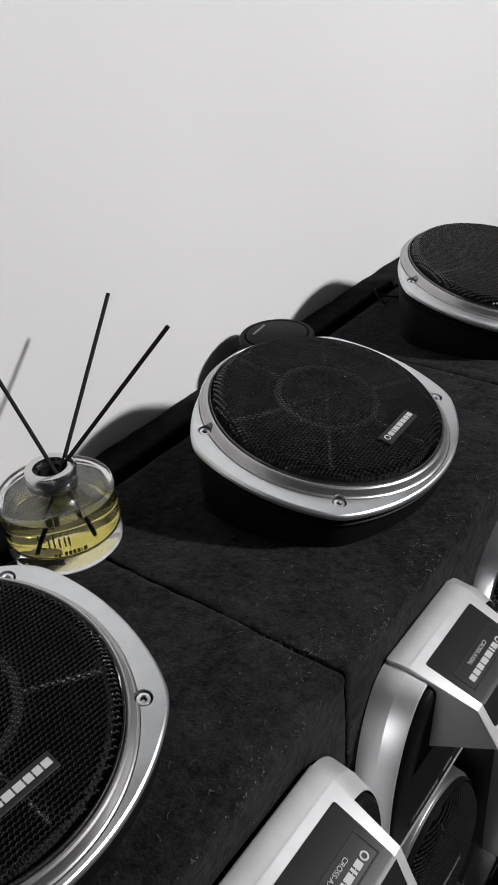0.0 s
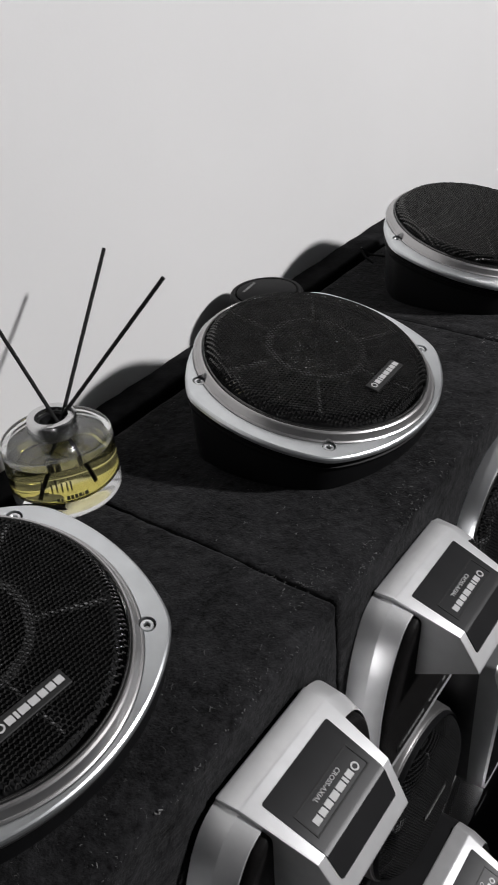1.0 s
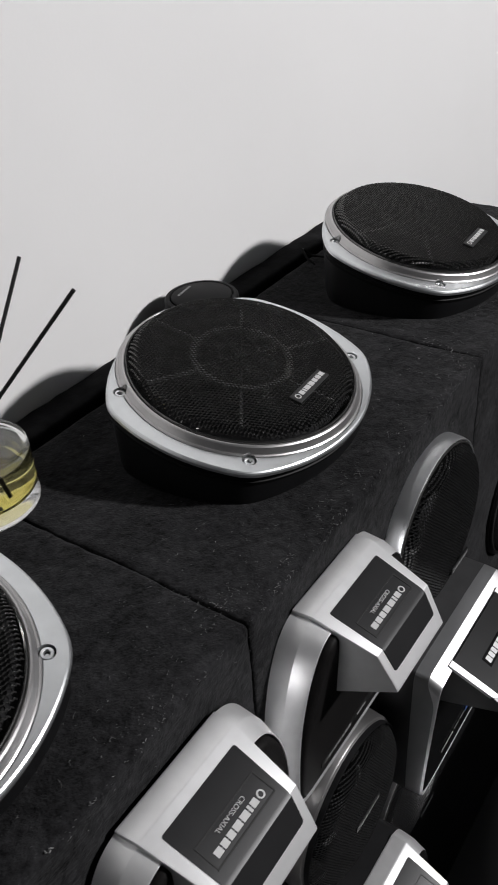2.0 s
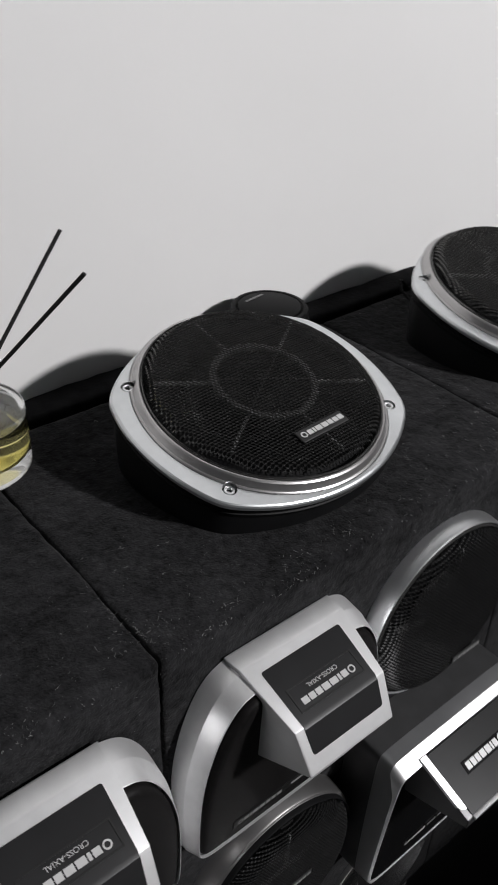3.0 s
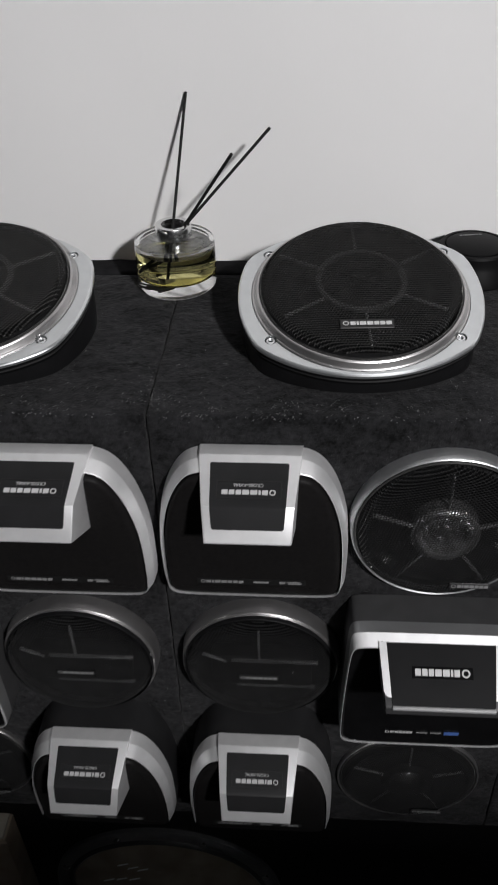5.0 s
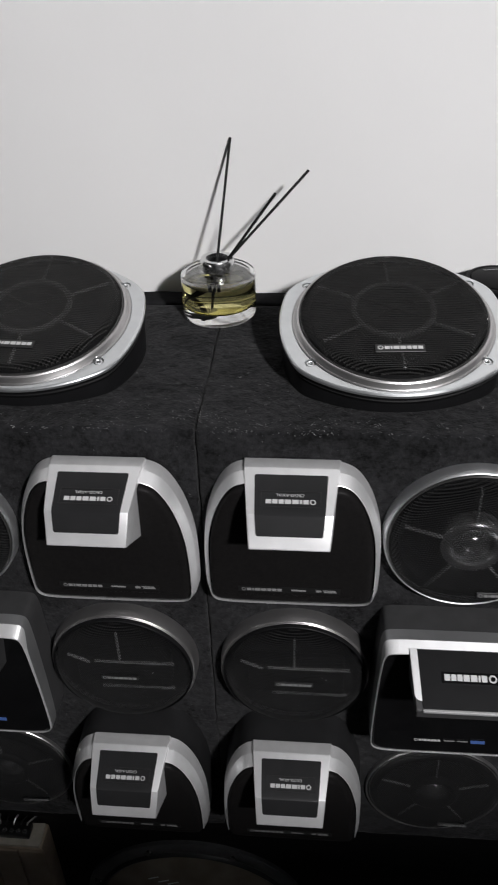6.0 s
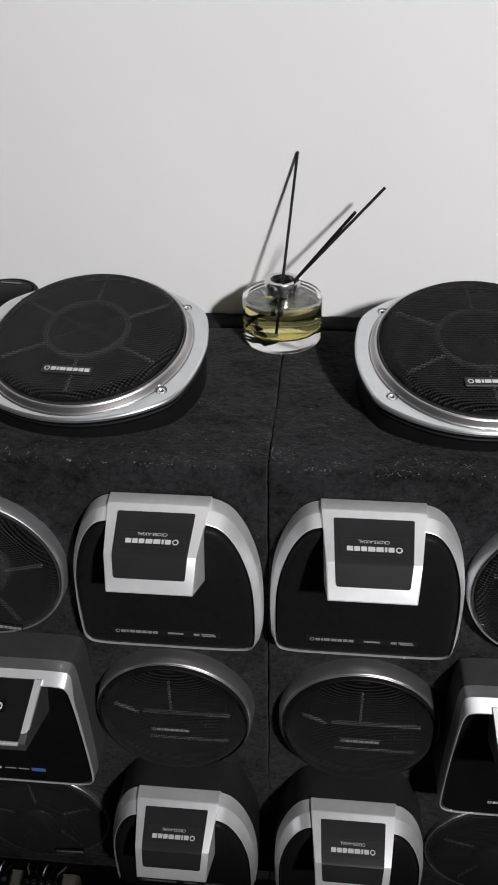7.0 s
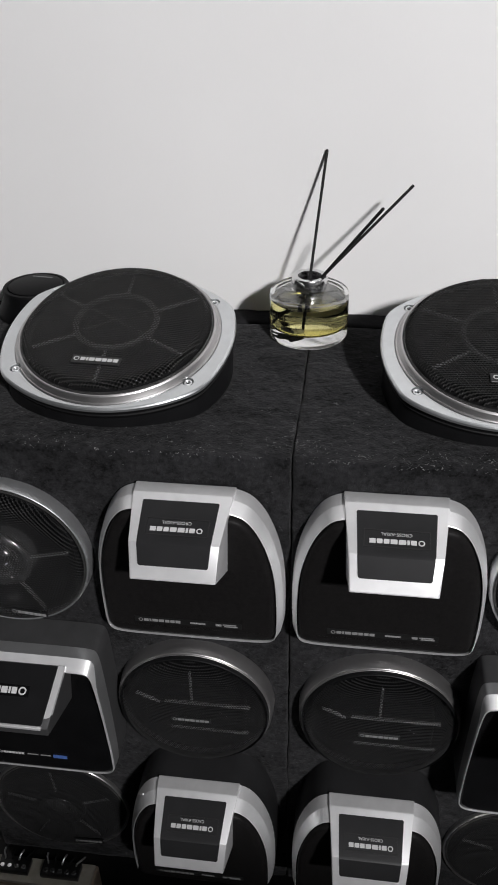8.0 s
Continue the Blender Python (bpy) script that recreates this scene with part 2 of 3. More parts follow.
def hex_grille(radius, pitch, height, roll_r, bar=0.76, dip=0.0008, bend=2.4):
    """A pressed sheet of six-sided holes on a flat dome whose rim rolls down."""
    def z_at(r):
        t = max(0.0, min(1.0, (r - (radius - roll_r)) / roll_r))
        return height * (0.35 * (1 - (r / radius) ** 2) + 0.65 * (1 - t ** bend))

    verts, faces = [], []
    dy = pitch * 0.8660254
    rows = int(radius / dy) + 1
    for j in range(-rows, rows + 1):
        for i in range(-rows - 1, rows + 2):
            cx, cy = (i + 0.5 * (j % 2)) * pitch, j * dy
            rc = math.hypot(cx, cy)
            if rc > radius - pitch * 0.45:
                continue
            base = len(verts)
            for k in range(6):
                a = math.pi / 6 + k * math.pi / 3
                px, py = cx + pitch * 0.57735 * math.cos(a), cy + pitch * 0.57735 * math.sin(a)
                verts.append((px, py, z_at(math.hypot(px, py))))
            for k in range(6):
                a = math.pi / 6 + k * math.pi / 3
                px, py = cx + pitch * 0.57735 * bar * math.cos(a), cy + pitch * 0.57735 * bar * math.sin(a)
                verts.append((px, py, z_at(math.hypot(px, py)) - dip))
            for k in range(6):
                m = (k + 1) % 6
                faces.append((base + k, base + m, base + 6 + m, base + 6 + k))
    me = bpy.data.meshes.new("grille")
    me.from_pydata(verts, [], faces)
    me.update()
    return me


def brand_bars(width, height, depth, emblem=True):
    """A brand's mark as one plain shape: a round emblem and a row of blocks on a hairline."""
    bm = bmesh.new()
    x = -width / 2
    if emblem:
        e = height * 0.62
        rim = [[bm.verts.new((x + e + r * math.cos(k * math.pi / 8), r * math.sin(k * math.pi / 8), depth)) for k in range(16)] for r in (e, e * 0.62)]
        for k in range(16):
            bm.faces.new((rim[0][k], rim[0][(k + 1) % 16], rim[1][(k + 1) % 16], rim[1][k]))
        x += 2 * e + height * 0.25
    widths = (0.95, 0.38, 1.15, 1.1, 0.9, 0.9, 1.0)
    unit = (width / 2 - x) / (sum(widths) + 6 * 0.20)
    last = None
    for w in widths:
        h = height / 2
        x0, x1 = x, x + w * unit
        x = x1 + 0.20 * unit
        cols = [[bm.verts.new((xx, yy, depth)) for yy in (-h, -h / 16, h / 16, h)] for xx in (x0, x1)]
        for k in range(3):
            bm.faces.new((cols[0][k], cols[1][k], cols[1][k + 1], cols[0][k + 1]))
        if last:
            bm.faces.new((last[1], cols[0][1], cols[0][2], last[2]))
        last = cols[1]
    return bm


def text_mesh(words, size, depth):
    cu = bpy.data.curves.new("words", "FONT")
    cu.body, cu.size, cu.extrude, cu.align_x, cu.align_y = words, size, depth, "CENTER", "CENTER"
    ob = bpy.data.objects.new("words", cu)
    scene.collection.objects.link(ob)
    me = bpy.data.meshes.new_from_object(ob.evaluated_get(bpy.context.evaluated_depsgraph_get()))
    bpy.data.objects.remove(ob)
    bpy.data.curves.remove(cu)
    me.materials.clear()
    return me


def chaikin(points, times=2, closed=True):
    p = [Vector(q) for q in points]
    for _ in range(times):
        out = []
        n = len(p)
        for i in range(n if closed else n - 1):
            a, b = p[i], p[(i + 1) % n]
            out += [a * 0.75 + b * 0.25, a * 0.25 + b * 0.75]
        p = out if closed else [p[0]] + out + [p[-1]]
    return p


# ---- the room ----
def slab(name, x0, x1, y0, y1, z0, z1, material, label):
    return tagged(part(name, rbox(x0, x1, y0, y1, z0, z1, 0), material, None, smooth=False), label, kind="structure")


slab("wall_north", -3.0, 3.5, 0.300, 0.455, 0.0, 2.75, WALL, "plain white painted wall behind the speaker boxes")
slab("wall_south", -3.0, 3.5, -4.65, -4.5, 0.0, 2.75, GREY_WALL, "plain grey painted wall across the room")
slab("wall_west", -3.15, -3.0, -4.5, 0.305, 0.0, 2.75, GREY_WALL, "plain grey painted side wall of the room")
slab("wall_east", 3.5, 3.65, -4.5, 0.305, 0.0, 2.75, GREY_WALL, "plain grey painted side wall of the room")
# unseen, added only to keep the lamp off the lowest box and amplifier
slab("shade_blocker", -3.0, 3.5, -1.30, -1.20, 0.0, 1.635, GREY_WALL, "unseen low grey wall added to shade the lower boxes")
slab("floor", -3.15, 3.65, -4.65, 0.455, -0.1, 0.0, FLOOR, "plain dark floor under the speaker boxes")
slab("ceiling", -3.15, 3.65, -4.65, 0.455, 2.75, 2.85, CEILING, "plain pale grey painted ceiling")

# ---- carpeted boxes ----
BOX_W, BOX_D, BOX_Z = 0.345, 0.240, 0.405


def fibre(bm, rnd, p, n, length, r):
    """A thin curled carpet fibre that lies on a surface at p with the normal n."""
    d = Vector((rnd.uniform(-1, 1), rnd.uniform(-1, 1), rnd.uniform(-1, 1)))
    d = (d - n * d.dot(n)).normalized()
    s = n.cross(d)
    bend, curl = rnd.uniform(-0.22, 0.22) * length, rnd.uniform(-0.10, 0.10) * length
    path = [p + d * length * (k / 5 - 0.5) + s * (bend * (1 - (k / 2.5 - 1) ** 2) + curl * math.sin(k * 1.7)) + n * (0.0003 + 0.0009 * rnd.random()) for k in range(6)]
    tube(path, r, 3, bm=bm)


def speaker_box(x0, x1, seed):
    t = thing("speaker_box", pose((x0 + x1) / 2, BOX_D / 2, BOX_Z), "black carpet-covered speaker box with worn, frayed edges", "speaker box", "carpeted speaker boxes")
    half, top = (x1 - x0) / 2, 1.0 - BOX_Z
    link("body", soft_box((x1 - x0 - 0.0004, BOX_D, top), 0.0036, 0.0045, 0.0006, seed), CARPET, t, angle=80)
    # pale fibres where the carpet is worn along its front edge and beside the joints
    rnd = random.Random(seed)
    up, out = Vector((0, 0, 1)), Vector((0, -1, 0))
    bm = bmesh.new()
    spots = [(rnd.uniform(-half, half), abs(rnd.gauss(0, 0.012))) for _ in range(13)] + [(sx * (half - abs(rnd.gauss(0, 0.010))), abs(rnd.gauss(0, 0.03))) for sx in (-1, 1) for _ in range(3)]
    for cx, cy in spots:
        for _ in range(rnd.randint(4, 15)):
            x, y = max(-half + 0.002, min(half - 0.002, rnd.gauss(cx, 0.009))), rnd.gauss(cy, 0.005)
            r, length = rnd.choice((0.00005, 0.00006, 0.00008, 0.00016)), rnd.choice((0.0006, 0.0009, 0.0012, 0.0018, 0.0030))
            if y > 0.001:
                fibre(bm, rnd, Vector((x, y - BOX_D / 2, top)), up, length, r)
            else:
                fibre(bm, rnd, Vector((x, 0.0006 - BOX_D / 2, top - 0.0008 + 0.6 * y)), (up + out * 1.5).normalized(), length, r)
    tagged(part("frayed_edge", bm, LINT, t, "pale frayed fibres along the worn edge", smooth=False), kind="stuff")
    return t


speaker_box(-BOX_W, 0.0, 1)
speaker_box(0.0, BOX_W, 2)
speaker_box(BOX_W, 2 * BOX_W, 3)

# the deep shade on the lower box is put into its blacker colour
low = link("subwoofer_box", soft_box((3 * BOX_W, BOX_D, BOX_Z - 0.003), 0.006, 0.012, 0.0002, 4), PUCK, None, angle=80)
low.location = (BOX_W / 2, BOX_D / 2 + 0.004, 0.0015)
tagged(low, "large matt black box under the speaker boxes, darkened for its shade", "subwoofer box")

back = link("backing_board", soft_box((1.14, 0.0325, 0.989), 0.005, 0.010, 0.0010, 5), BOARD, None, angle=80)
back.location = (0.17, 0.2828, 0.0)
tagged(back, "black felt-covered board standing between the boxes and the wall", "board")


# ---- top speakers: oval-cornered flange, wire grille, wedge housing ----
TILT_PLANE = pose(0, 0, 0.0486, 13.5, 0, 0)


def flange_radius(a):
    """The flange's outline: four flat arcs that meet in blunt corners."""
    best = 1.0
    for cx, cy, r in ((-0.033, 0, 0.136), (0.033, 0, 0.136), (0, 0.037, 0.133), (0, -0.0455, 0.1325)):
        dx, dy = math.cos(a), math.sin(a)
        b = dx * cx + dy * cy
        best = min(best, b + math.sqrt(b * b - (cx * cx + cy * cy - r * r)))
    return best


FLANGE_N = 144
FLANGE = [flange_radius(2 * math.pi * i / FLANGE_N) for i in range(FLANGE_N)]
for _ in range(3):
    FLANGE = [(FLANGE[i - 1] + FLANGE[i] * 2 + FLANGE[(i + 1) % FLANGE_N]) / 4 for i in range(FLANGE_N)]


def flange_loop(off, z):
    return [((r + off) * math.cos(2 * math.pi * i / FLANGE_N), (r + off) * math.sin(2 * math.pi * i / FLANGE_N), z) for i, r in enumerate(FLANGE)]


def circle_loop(r, z, dy=-0.0009):
    return [(x, y + dy, h) for x, y, h in ring(r, z, FLANGE_N)]


TOP_GRILLE = hex_grille(0.0842, 0.00275, 0.0112, 0.0068, 0.78, 0.0011, 1.35)
SCREW_AT = [(sx * 0.0763, y) for sx in (-1, 1) for y in (0.0512, -0.0559)]


def screw_mesh():
    """A pan head with a socket, sunk in its recess."""
    return lathe([(0.0037, -0.0026), (0.0037, -0.0011), (0.0034, -0.0006), (0.0022, -0.0005), (0.0019, -0.0008), (0.0018, -0.0027)], 20)


def recess_cutter(m):
    """Four short round plugs at the screws."""
    bm = bmesh.new()
    for x, y in SCREW_AT:
        loft([[m @ Vector((x + r * math.cos(k * math.pi / 14), y + r * math.sin(k * math.pi / 14), z)) for k in range(28)] for r, z in ((0.0048, -0.0028), (0.0050, 0.0120))], True, True, bm=bm)
    return bm


def top_speaker(m, label):
    t = thing("coaxial_speaker", m, label, "speaker", "speakers on top of the boxes")
    p = TILT_PLANE
    low = p @ pose(0, 0, -0.0047)
    wedge_top = [low @ Vector(v) for v in flange_loop(-0.003, -0.011)]
    wedge_mid = [Vector((v.x * 0.998, v.y * 0.998, v.z * 0.5 + 0.001)) for v in wedge_top]
    wedge_low = [Vector((v.x * 0.99, v.y * 0.99, 0.0004)) for v in wedge_top]
    part("housing", loft([wedge_low, wedge_mid, wedge_top], True, False), PLASTIC, t, "black wedge-shaped plastic housing")
    part("gasket", moved(loft([flange_loop(-0.008, -0.0135), flange_loop(-0.0022, -0.0131), flange_loop(-0.0014, -0.0100), flange_loop(-0.0028, -0.0090),
                               flange_loop(-0.0014, -0.0080), flange_loop(-0.0010, -0.0048), flange_loop(-0.004, -0.0043)]), low), RUBBER, t, "black rubber gasket")
    rows = [flange_loop(-0.006, -0.0046), flange_loop(-0.0004, -0.0046), flange_loop(0.0004, -0.0038), flange_loop(0.0003, -0.0016), flange_loop(-0.0004, -0.0006),
            flange_loop(-0.0014, 0.0), circle_loop(0.0919, 0.0002), circle_loop(0.0914, -0.0006), circle_loop(0.0870, -0.0008), circle_loop(0.0868, -0.0046)]
    link("flange", carved(moved(loft(rows + rows[:1]), low), recess_cutter(low)), ALU, t, "satin silver metal flange", angle=22)
    rows = [circle_loop(0.0866, -0.0048), circle_loop(0.0914, -0.0048), circle_loop(0.0913, -0.0038), circle_loop(0.0905, -0.0032), circle_loop(0.0899, -0.0032), circle_loop(0.0894, -0.0024),
            circle_loop(0.0878, 0.0008), circle_loop(0.0868, 0.0017), circle_loop(0.0858, 0.0018), circle_loop(0.0850, 0.0010), circle_loop(0.0848, -0.0040)]
    link("trim_ring", carved(moved(loft(rows + rows[:1]), p), recess_cutter(low)), TRIM, t, "brushed metal trim ring", angle=20)
    g = link("grille", TOP_GRILLE, MESH, t, "black wire-mesh grille")
    g.matrix_basis = p @ pose(0, -0.0009, 0.0019)
    part("grille_rim", lathe([(0.0846, -0.002), (0.0846, 0.0005), (0.0841, 0.0013), (0.0833, 0.0006)], 96), MESH, g)
    part("cone", moved(lathe([(0.0846, -0.003), (0.080, -0.002), (0.076, 0.000), (0.072, -0.003), (0.066, -0.006), (0.036, -0.022), (0.024, -0.025), (0.001, -0.024)], 64), p @ pose(0, -0.0009, 0)), CONE, t)
    part("bridge_ring", moved(lathe([(0.0380, 0.0072), (0.0380, 0.0098), (0.0355, 0.0104), (0.0335, 0.0097), (0.0335, 0.0068)], 64), p), RING, t)
    part("tweeter", moved(lathe([(0.030, -0.010), (0.030, 0.000), (0.026, 0.002), (0.020, 0.000), (0.013, 0.002), (0.008, 0.005), (0.001, 0.006)], 40), p), CONE, t)
    for k in range(6):
        a = radians(32 + 60 * k)
        b = rbox(0.0370, 0.076, -0.0010, 0.0010, 0.0052, 0.0080, 0.0003, 1)
        part("rib", moved(b, p @ Matrix.Rotation(a, 4, "Z")), RIB, t)
    for k in range(2):
        b = rbox(-0.0340, 0.0340, -0.0006, 0.0006, 0.0075, 0.0102, 0.0003, 1)
        part("crossbar", moved(b, p @ Matrix.Rotation(radians(32 + 120 * k), 4, "Z")), HOOD_BLACK, t)
    badge = part("badge", moved(rbox(-0.0215, 0.0210, -0.0615, -0.0515, 0.0112, 0.0128, 0.0004, 1), p), INK, t, "small black badge")
    part("brand_mark", moved(brand_bars(0.0385, 0.0040, 0.0004), p @ pose(-0.0002, -0.0565, 0.0128)), PRINT, badge, "white brand mark as plain bars", smooth=False)
    for x, y in SCREW_AT:
        part("screw", moved(screw_mesh(), low @ pose(x, y, 0)), BEZEL, t, "bright socket-head screw")
        part("screw_recess", moved(lathe([(0.0048, -0.0027), (0.001, -0.0027)], 24), low @ pose(x, y, 0)), RUBBER, t)
    return t


SPK_LABEL = "round car speaker, black grille and silver flange, lying on carpeted box"
mid = top_speaker(pose(0.1693, 0.1202, 1.0002, 0, 0, 3.05), SPK_LABEL)
copy_thing(mid, pose(-0.1642, 0.1178, 1.0002, 0, 0, -3.5))
copy_thing(mid, pose(0.4722, 0.1212, 1.0002, 0, 0, 3.0))


# ---- cross-axial pods: silver hood over a glossy black face ----
def mirrored(half):
    """A whole outline from its right half, bottom centre to top centre."""
    return half + [(-x, z) for x, z in reversed(half)]


POD_OUT = [(0.030, -0.1600), (0.066, -0.1595), (0.0775, -0.153), (0.0808, -0.140), (0.0810, -0.100), (0.0785, -0.066), (0.070, -0.034), (0.058, -0.012), (0.044, -0.003), (0.020, -0.002)]


def inset(half, d):
    """The outline drawn in by d, square to its run."""
    out = []
    for i, (x, z) in enumerate(half):
        if i in (0, len(half) - 1):
            a, b = (half[0], half[1]) if i == 0 else (half[-2], half[-1])
        else:
            a, b = half[i - 1], half[i + 1]
        n = Vector((-(b[1] - a[1]), b[0] - a[0])).normalized()
        out.append((x + n.x * d, z + n.y * d))
    return out


POD_RIDGE = inset(POD_OUT, 0.0012)
POD_FRONT = inset(POD_OUT, 0.0052)
POD_IN = inset(POD_OUT, 0.0058)



def outline(half, y, times=2, wide=1.0, foot=None):
    """The whole outline at depth y, or from y at its top to foot at its bottom."""
    low = y if foot is None else foot
    return [Vector((p.x * wide, y + (low - y) * min(1.0, -p.y / 0.16), p.y)) for p in chaikin([Vector((x, z)) for x, z in mirrored(half)], times)]


def hood_shell(rows, x_half, bm=None):
    """A hood from its side profile (y, z) with a half width for each profile point."""
    right = [Vector((w, y, z)) for (y, z), w in zip(rows, x_half)]
    left = [Vector((-w, y, z)) for (y, z), w in zip(rows, x_half)]
    bm = loft([left, right], True, True)
    bmesh.ops.bevel(bm, geom=list(bm.edges), offset=0.0011, segments=2, affect="EDGES", profile=0.6)
    return bm


def strip_on(points, half_w, thick):
    """A sheet that follows a side profile, lying just over it."""
    top_l = [Vector((-w, y, z)) for (y, z), w in zip(points, half_w)]
    top_r = [Vector((w, y, z)) for (y, z), w in zip(points, half_w)]
    up = Vector((0, -0.45, 0.9)).normalized() * thick
    n = len(points)
    bm = bmesh.new()
    a = [bm.verts.new(p + up) for p in top_l]
    b = [bm.verts.new(p + up) for p in top_r]
    c = [bm.verts.new(p - up) for p in top_l]
    d = [bm.verts.new(p - up) for p in top_r]
    for i in range(n - 1):
        bm.faces.new((a[i], a[i + 1], b[i + 1], b[i]))
        bm.faces.new((c[i], d[i], d[i + 1], c[i + 1]))
        bm.faces.new((a[i], c[i], c[i + 1], a[i + 1]))
        bm.faces.new((b[i], b[i + 1], d[i + 1], d[i]))
    bm.faces.new((a[0], b[0], d[0], c[0]))
    bm.faces.new((a[-1], c[-1], d[-1], b[-1]))
    corners = [bm.edges.get(pair) for pair in ((a[0], c[0]), (b[0], d[0]), (a[-1], c[-1]), (b[-1], d[-1]))]
    bmesh.ops.bevel(bm, geom=corners, offset=0.0015, segments=3, affect="EDGES", profile=0.5)
    return bm


HOOD = [(0.0, -0.0012), (-0.0142, -0.0010), (-0.0563, -0.0165), (-0.0700, -0.0430), (-0.0220, -0.0700), (0.0, -0.0700)]
HOOD_W = [0.0412, 0.0402, 0.0353, 0.0333, 0.0360, 0.0380]


def cross_pod(m, label, base=0.0, wide=1.0):
    t = thing("speaker_pod", m, label, "speaker", "silver speaker pods on the box fronts")
    if base:
        part("mounting_base", loft([outline(POD_OUT, base, 2, wide), outline(POD_OUT, 0.0005, 2, wide)], True, False), CHARCOAL, t, "charcoal plastic mounting base")
    arch = [outline(POD_OUT, 0.0, 3, wide), outline(POD_RIDGE, -0.0140, 3, wide, -0.0110), outline(POD_FRONT, -0.0268, 3, wide, -0.0208), outline(POD_IN, -0.0272, 3, wide, -0.0210), outline(POD_IN, -0.0180, 3, wide, -0.0190)]
    if base:
        keep = [i for i, v in enumerate(arch[0]) if v.z > -0.143]
        arch = [[row[i] for i in keep] for row in arch]
    part("frame", loft(arch, closed=not base), SILVER, t, "silver arched frame", angle=9)
    rows = ((0.0072, -0.0180, -0.0172), (0.0074, -0.0280, -0.0186), (0.0082, -0.0308, -0.0196), (0.0100, -0.0324, -0.0203), (0.0127, -0.0330, -0.0206), (0.0180, -0.0332, -0.0208))
    part("face", loft([outline(inset(POD_OUT, d), y, 2, wide, foot) for d, y, foot in rows], False, True), CLOTH, t, "black mesh-covered front face with rounded rim", angle=50)
    hood = part("hood", hood_shell(HOOD, HOOD_W), SILVER, t, "silver hood with sloping top", angle=13)
    pan = [(-0.0205, -0.0037), (-0.0548, -0.0160), (-0.0572, -0.0178), (-0.0650, -0.0325)]
    part("panel", strip_on(pan, [0.0306, 0.0288, 0.0286, 0.0272], 0.0006), CHARCOAL, hood, "charcoal panel on the hood", angle=20)
    # badge line, brand mark and words lie on the panel's slope, upside down
    at = Matrix.Translation((0.0003, -0.0430, -0.0112)) @ Matrix.Rotation(math.atan2(0.0123, 0.0343), 4, "X")
    fr = bmesh.new()
    for x0, x1, y0, y1 in ((-0.0250, 0.0250, -0.0078, -0.0069), (-0.0250, 0.0250, 0.0069, 0.0078), (-0.0250, -0.0241, -0.0069, 0.0069), (0.0241, 0.0250, -0.0069, 0.0069)):
        rbox(x0, x1, y0, y1, 0, 0.0004, 0, bm=fr)
    part("badge_frame", moved(fr, at), INK, hood, "thin black line round the badge", smooth=False)
    flip = Matrix.Rotation(math.pi, 4, "Z")
    part("brand_mark", moved(brand_bars(0.0410, 0.0040, 0.0004), at @ pose(0, -0.0025, 0) @ flip), PRINT, hood, "white brand mark as plain bars", smooth=False)
    words = link("lettering", CROSS_TEXT, PRINT, hood, "small white lettering", smooth=False)
    words.matrix_basis = at @ pose(-0.0005, 0.0037, 0.0004) @ flip
    # print along the foot of the face
    foot = Matrix.Translation((0, -0.0235, -0.1340)) @ Matrix.Rotation(radians(90), 4, "X")
    part("print_strip", moved(rbox(-0.0490, 0.0450, -0.0034, 0.0034, -0.0010, -0.0002, 0), foot), INK, t, "black strip behind the print", smooth=False)
    part("brand_mark", moved(brand_bars(0.037, 0.0032, 0.0003), foot @ pose(-0.0270, 0, 0)), PRINT_DIM, t, "grey brand mark as plain bars", smooth=False)
    part("print_bar", moved(rbox(0, 0.0135, -0.0009, 0.0009, 0, 0.0003, 0), foot @ pose(0.0000, 0, 0)), PRINT_DIM, t, smooth=False)
    b = rbox(0, 0.005, -0.0012, 0.0012, 0, 0.0003, 0)
    rbox(0.0062, 0.0180, 0.0003, 0.0014, 0, 0.0003, 0, bm=b)
    rbox(0.0075, 0.0190, -0.0016, -0.0004, 0, 0.0003, 0, bm=b)
    part("print_bar", moved(b, foot @ pose(0.0225, 0, 0)), PRINT_DIM, t, smooth=False)
    return t


CROSS_TEXT = text_mesh("CROSS-AXIAL", 0.0038, 0.0001)
POD_LABEL = "silver hooded speaker pod with glossy black face on carpeted box"
pod_a = cross_pod(pose(0.0830, -0.0010, 0.9760), POD_LABEL)
copy_thing(pod_a, pose(-0.0840, -0.0040, 0.9755, 0, 0, 0))
POD_LOW = "silver hooded speaker pod on a black base, low on the box"
pod_e = cross_pod(pose(0.0850, -0.0380, 0.6370), POD_LOW, 0.0375, 0.94)
copy_thing(pod_e, pose(-0.0850, -0.0360, 0.6330, 0, 0, 0))


# ---- wide pods: full-width silver bar and a blue tag ----
WIDE_OUT = [(0.030, -0.160), (0.066, -0.160), (0.0785, -0.156), (0.0815, -0.146), (0.0805, -0.080), (0.0780, -0.014), (0.0762, 0.0000), (0.0715, 0.0042), (0.050, 0.0050), (0.020, 0.0050)]
WIDE_LIP = [(0.030, -0.1588), (0.0658, -0.1588), (0.0773, -0.1549), (0.0802, -0.1452), (0.0792, -0.080), (0.0766, -0.024), (0.0748, -0.0080), (0.0702, -0.0032), (0.050, -0.0025), (0.020, -0.0025)]
WIDE_IN = [(0.030, -0.1583), (0.0655, -0.1583), (0.0768, -0.1545), (0.0797, -0.1450), (0.0787, -0.080), (0.0760, -0.025), (0.0741, -0.0090), (0.0697, -0.0042), (0.050, -0.0035), (0.020, -0.0035)]


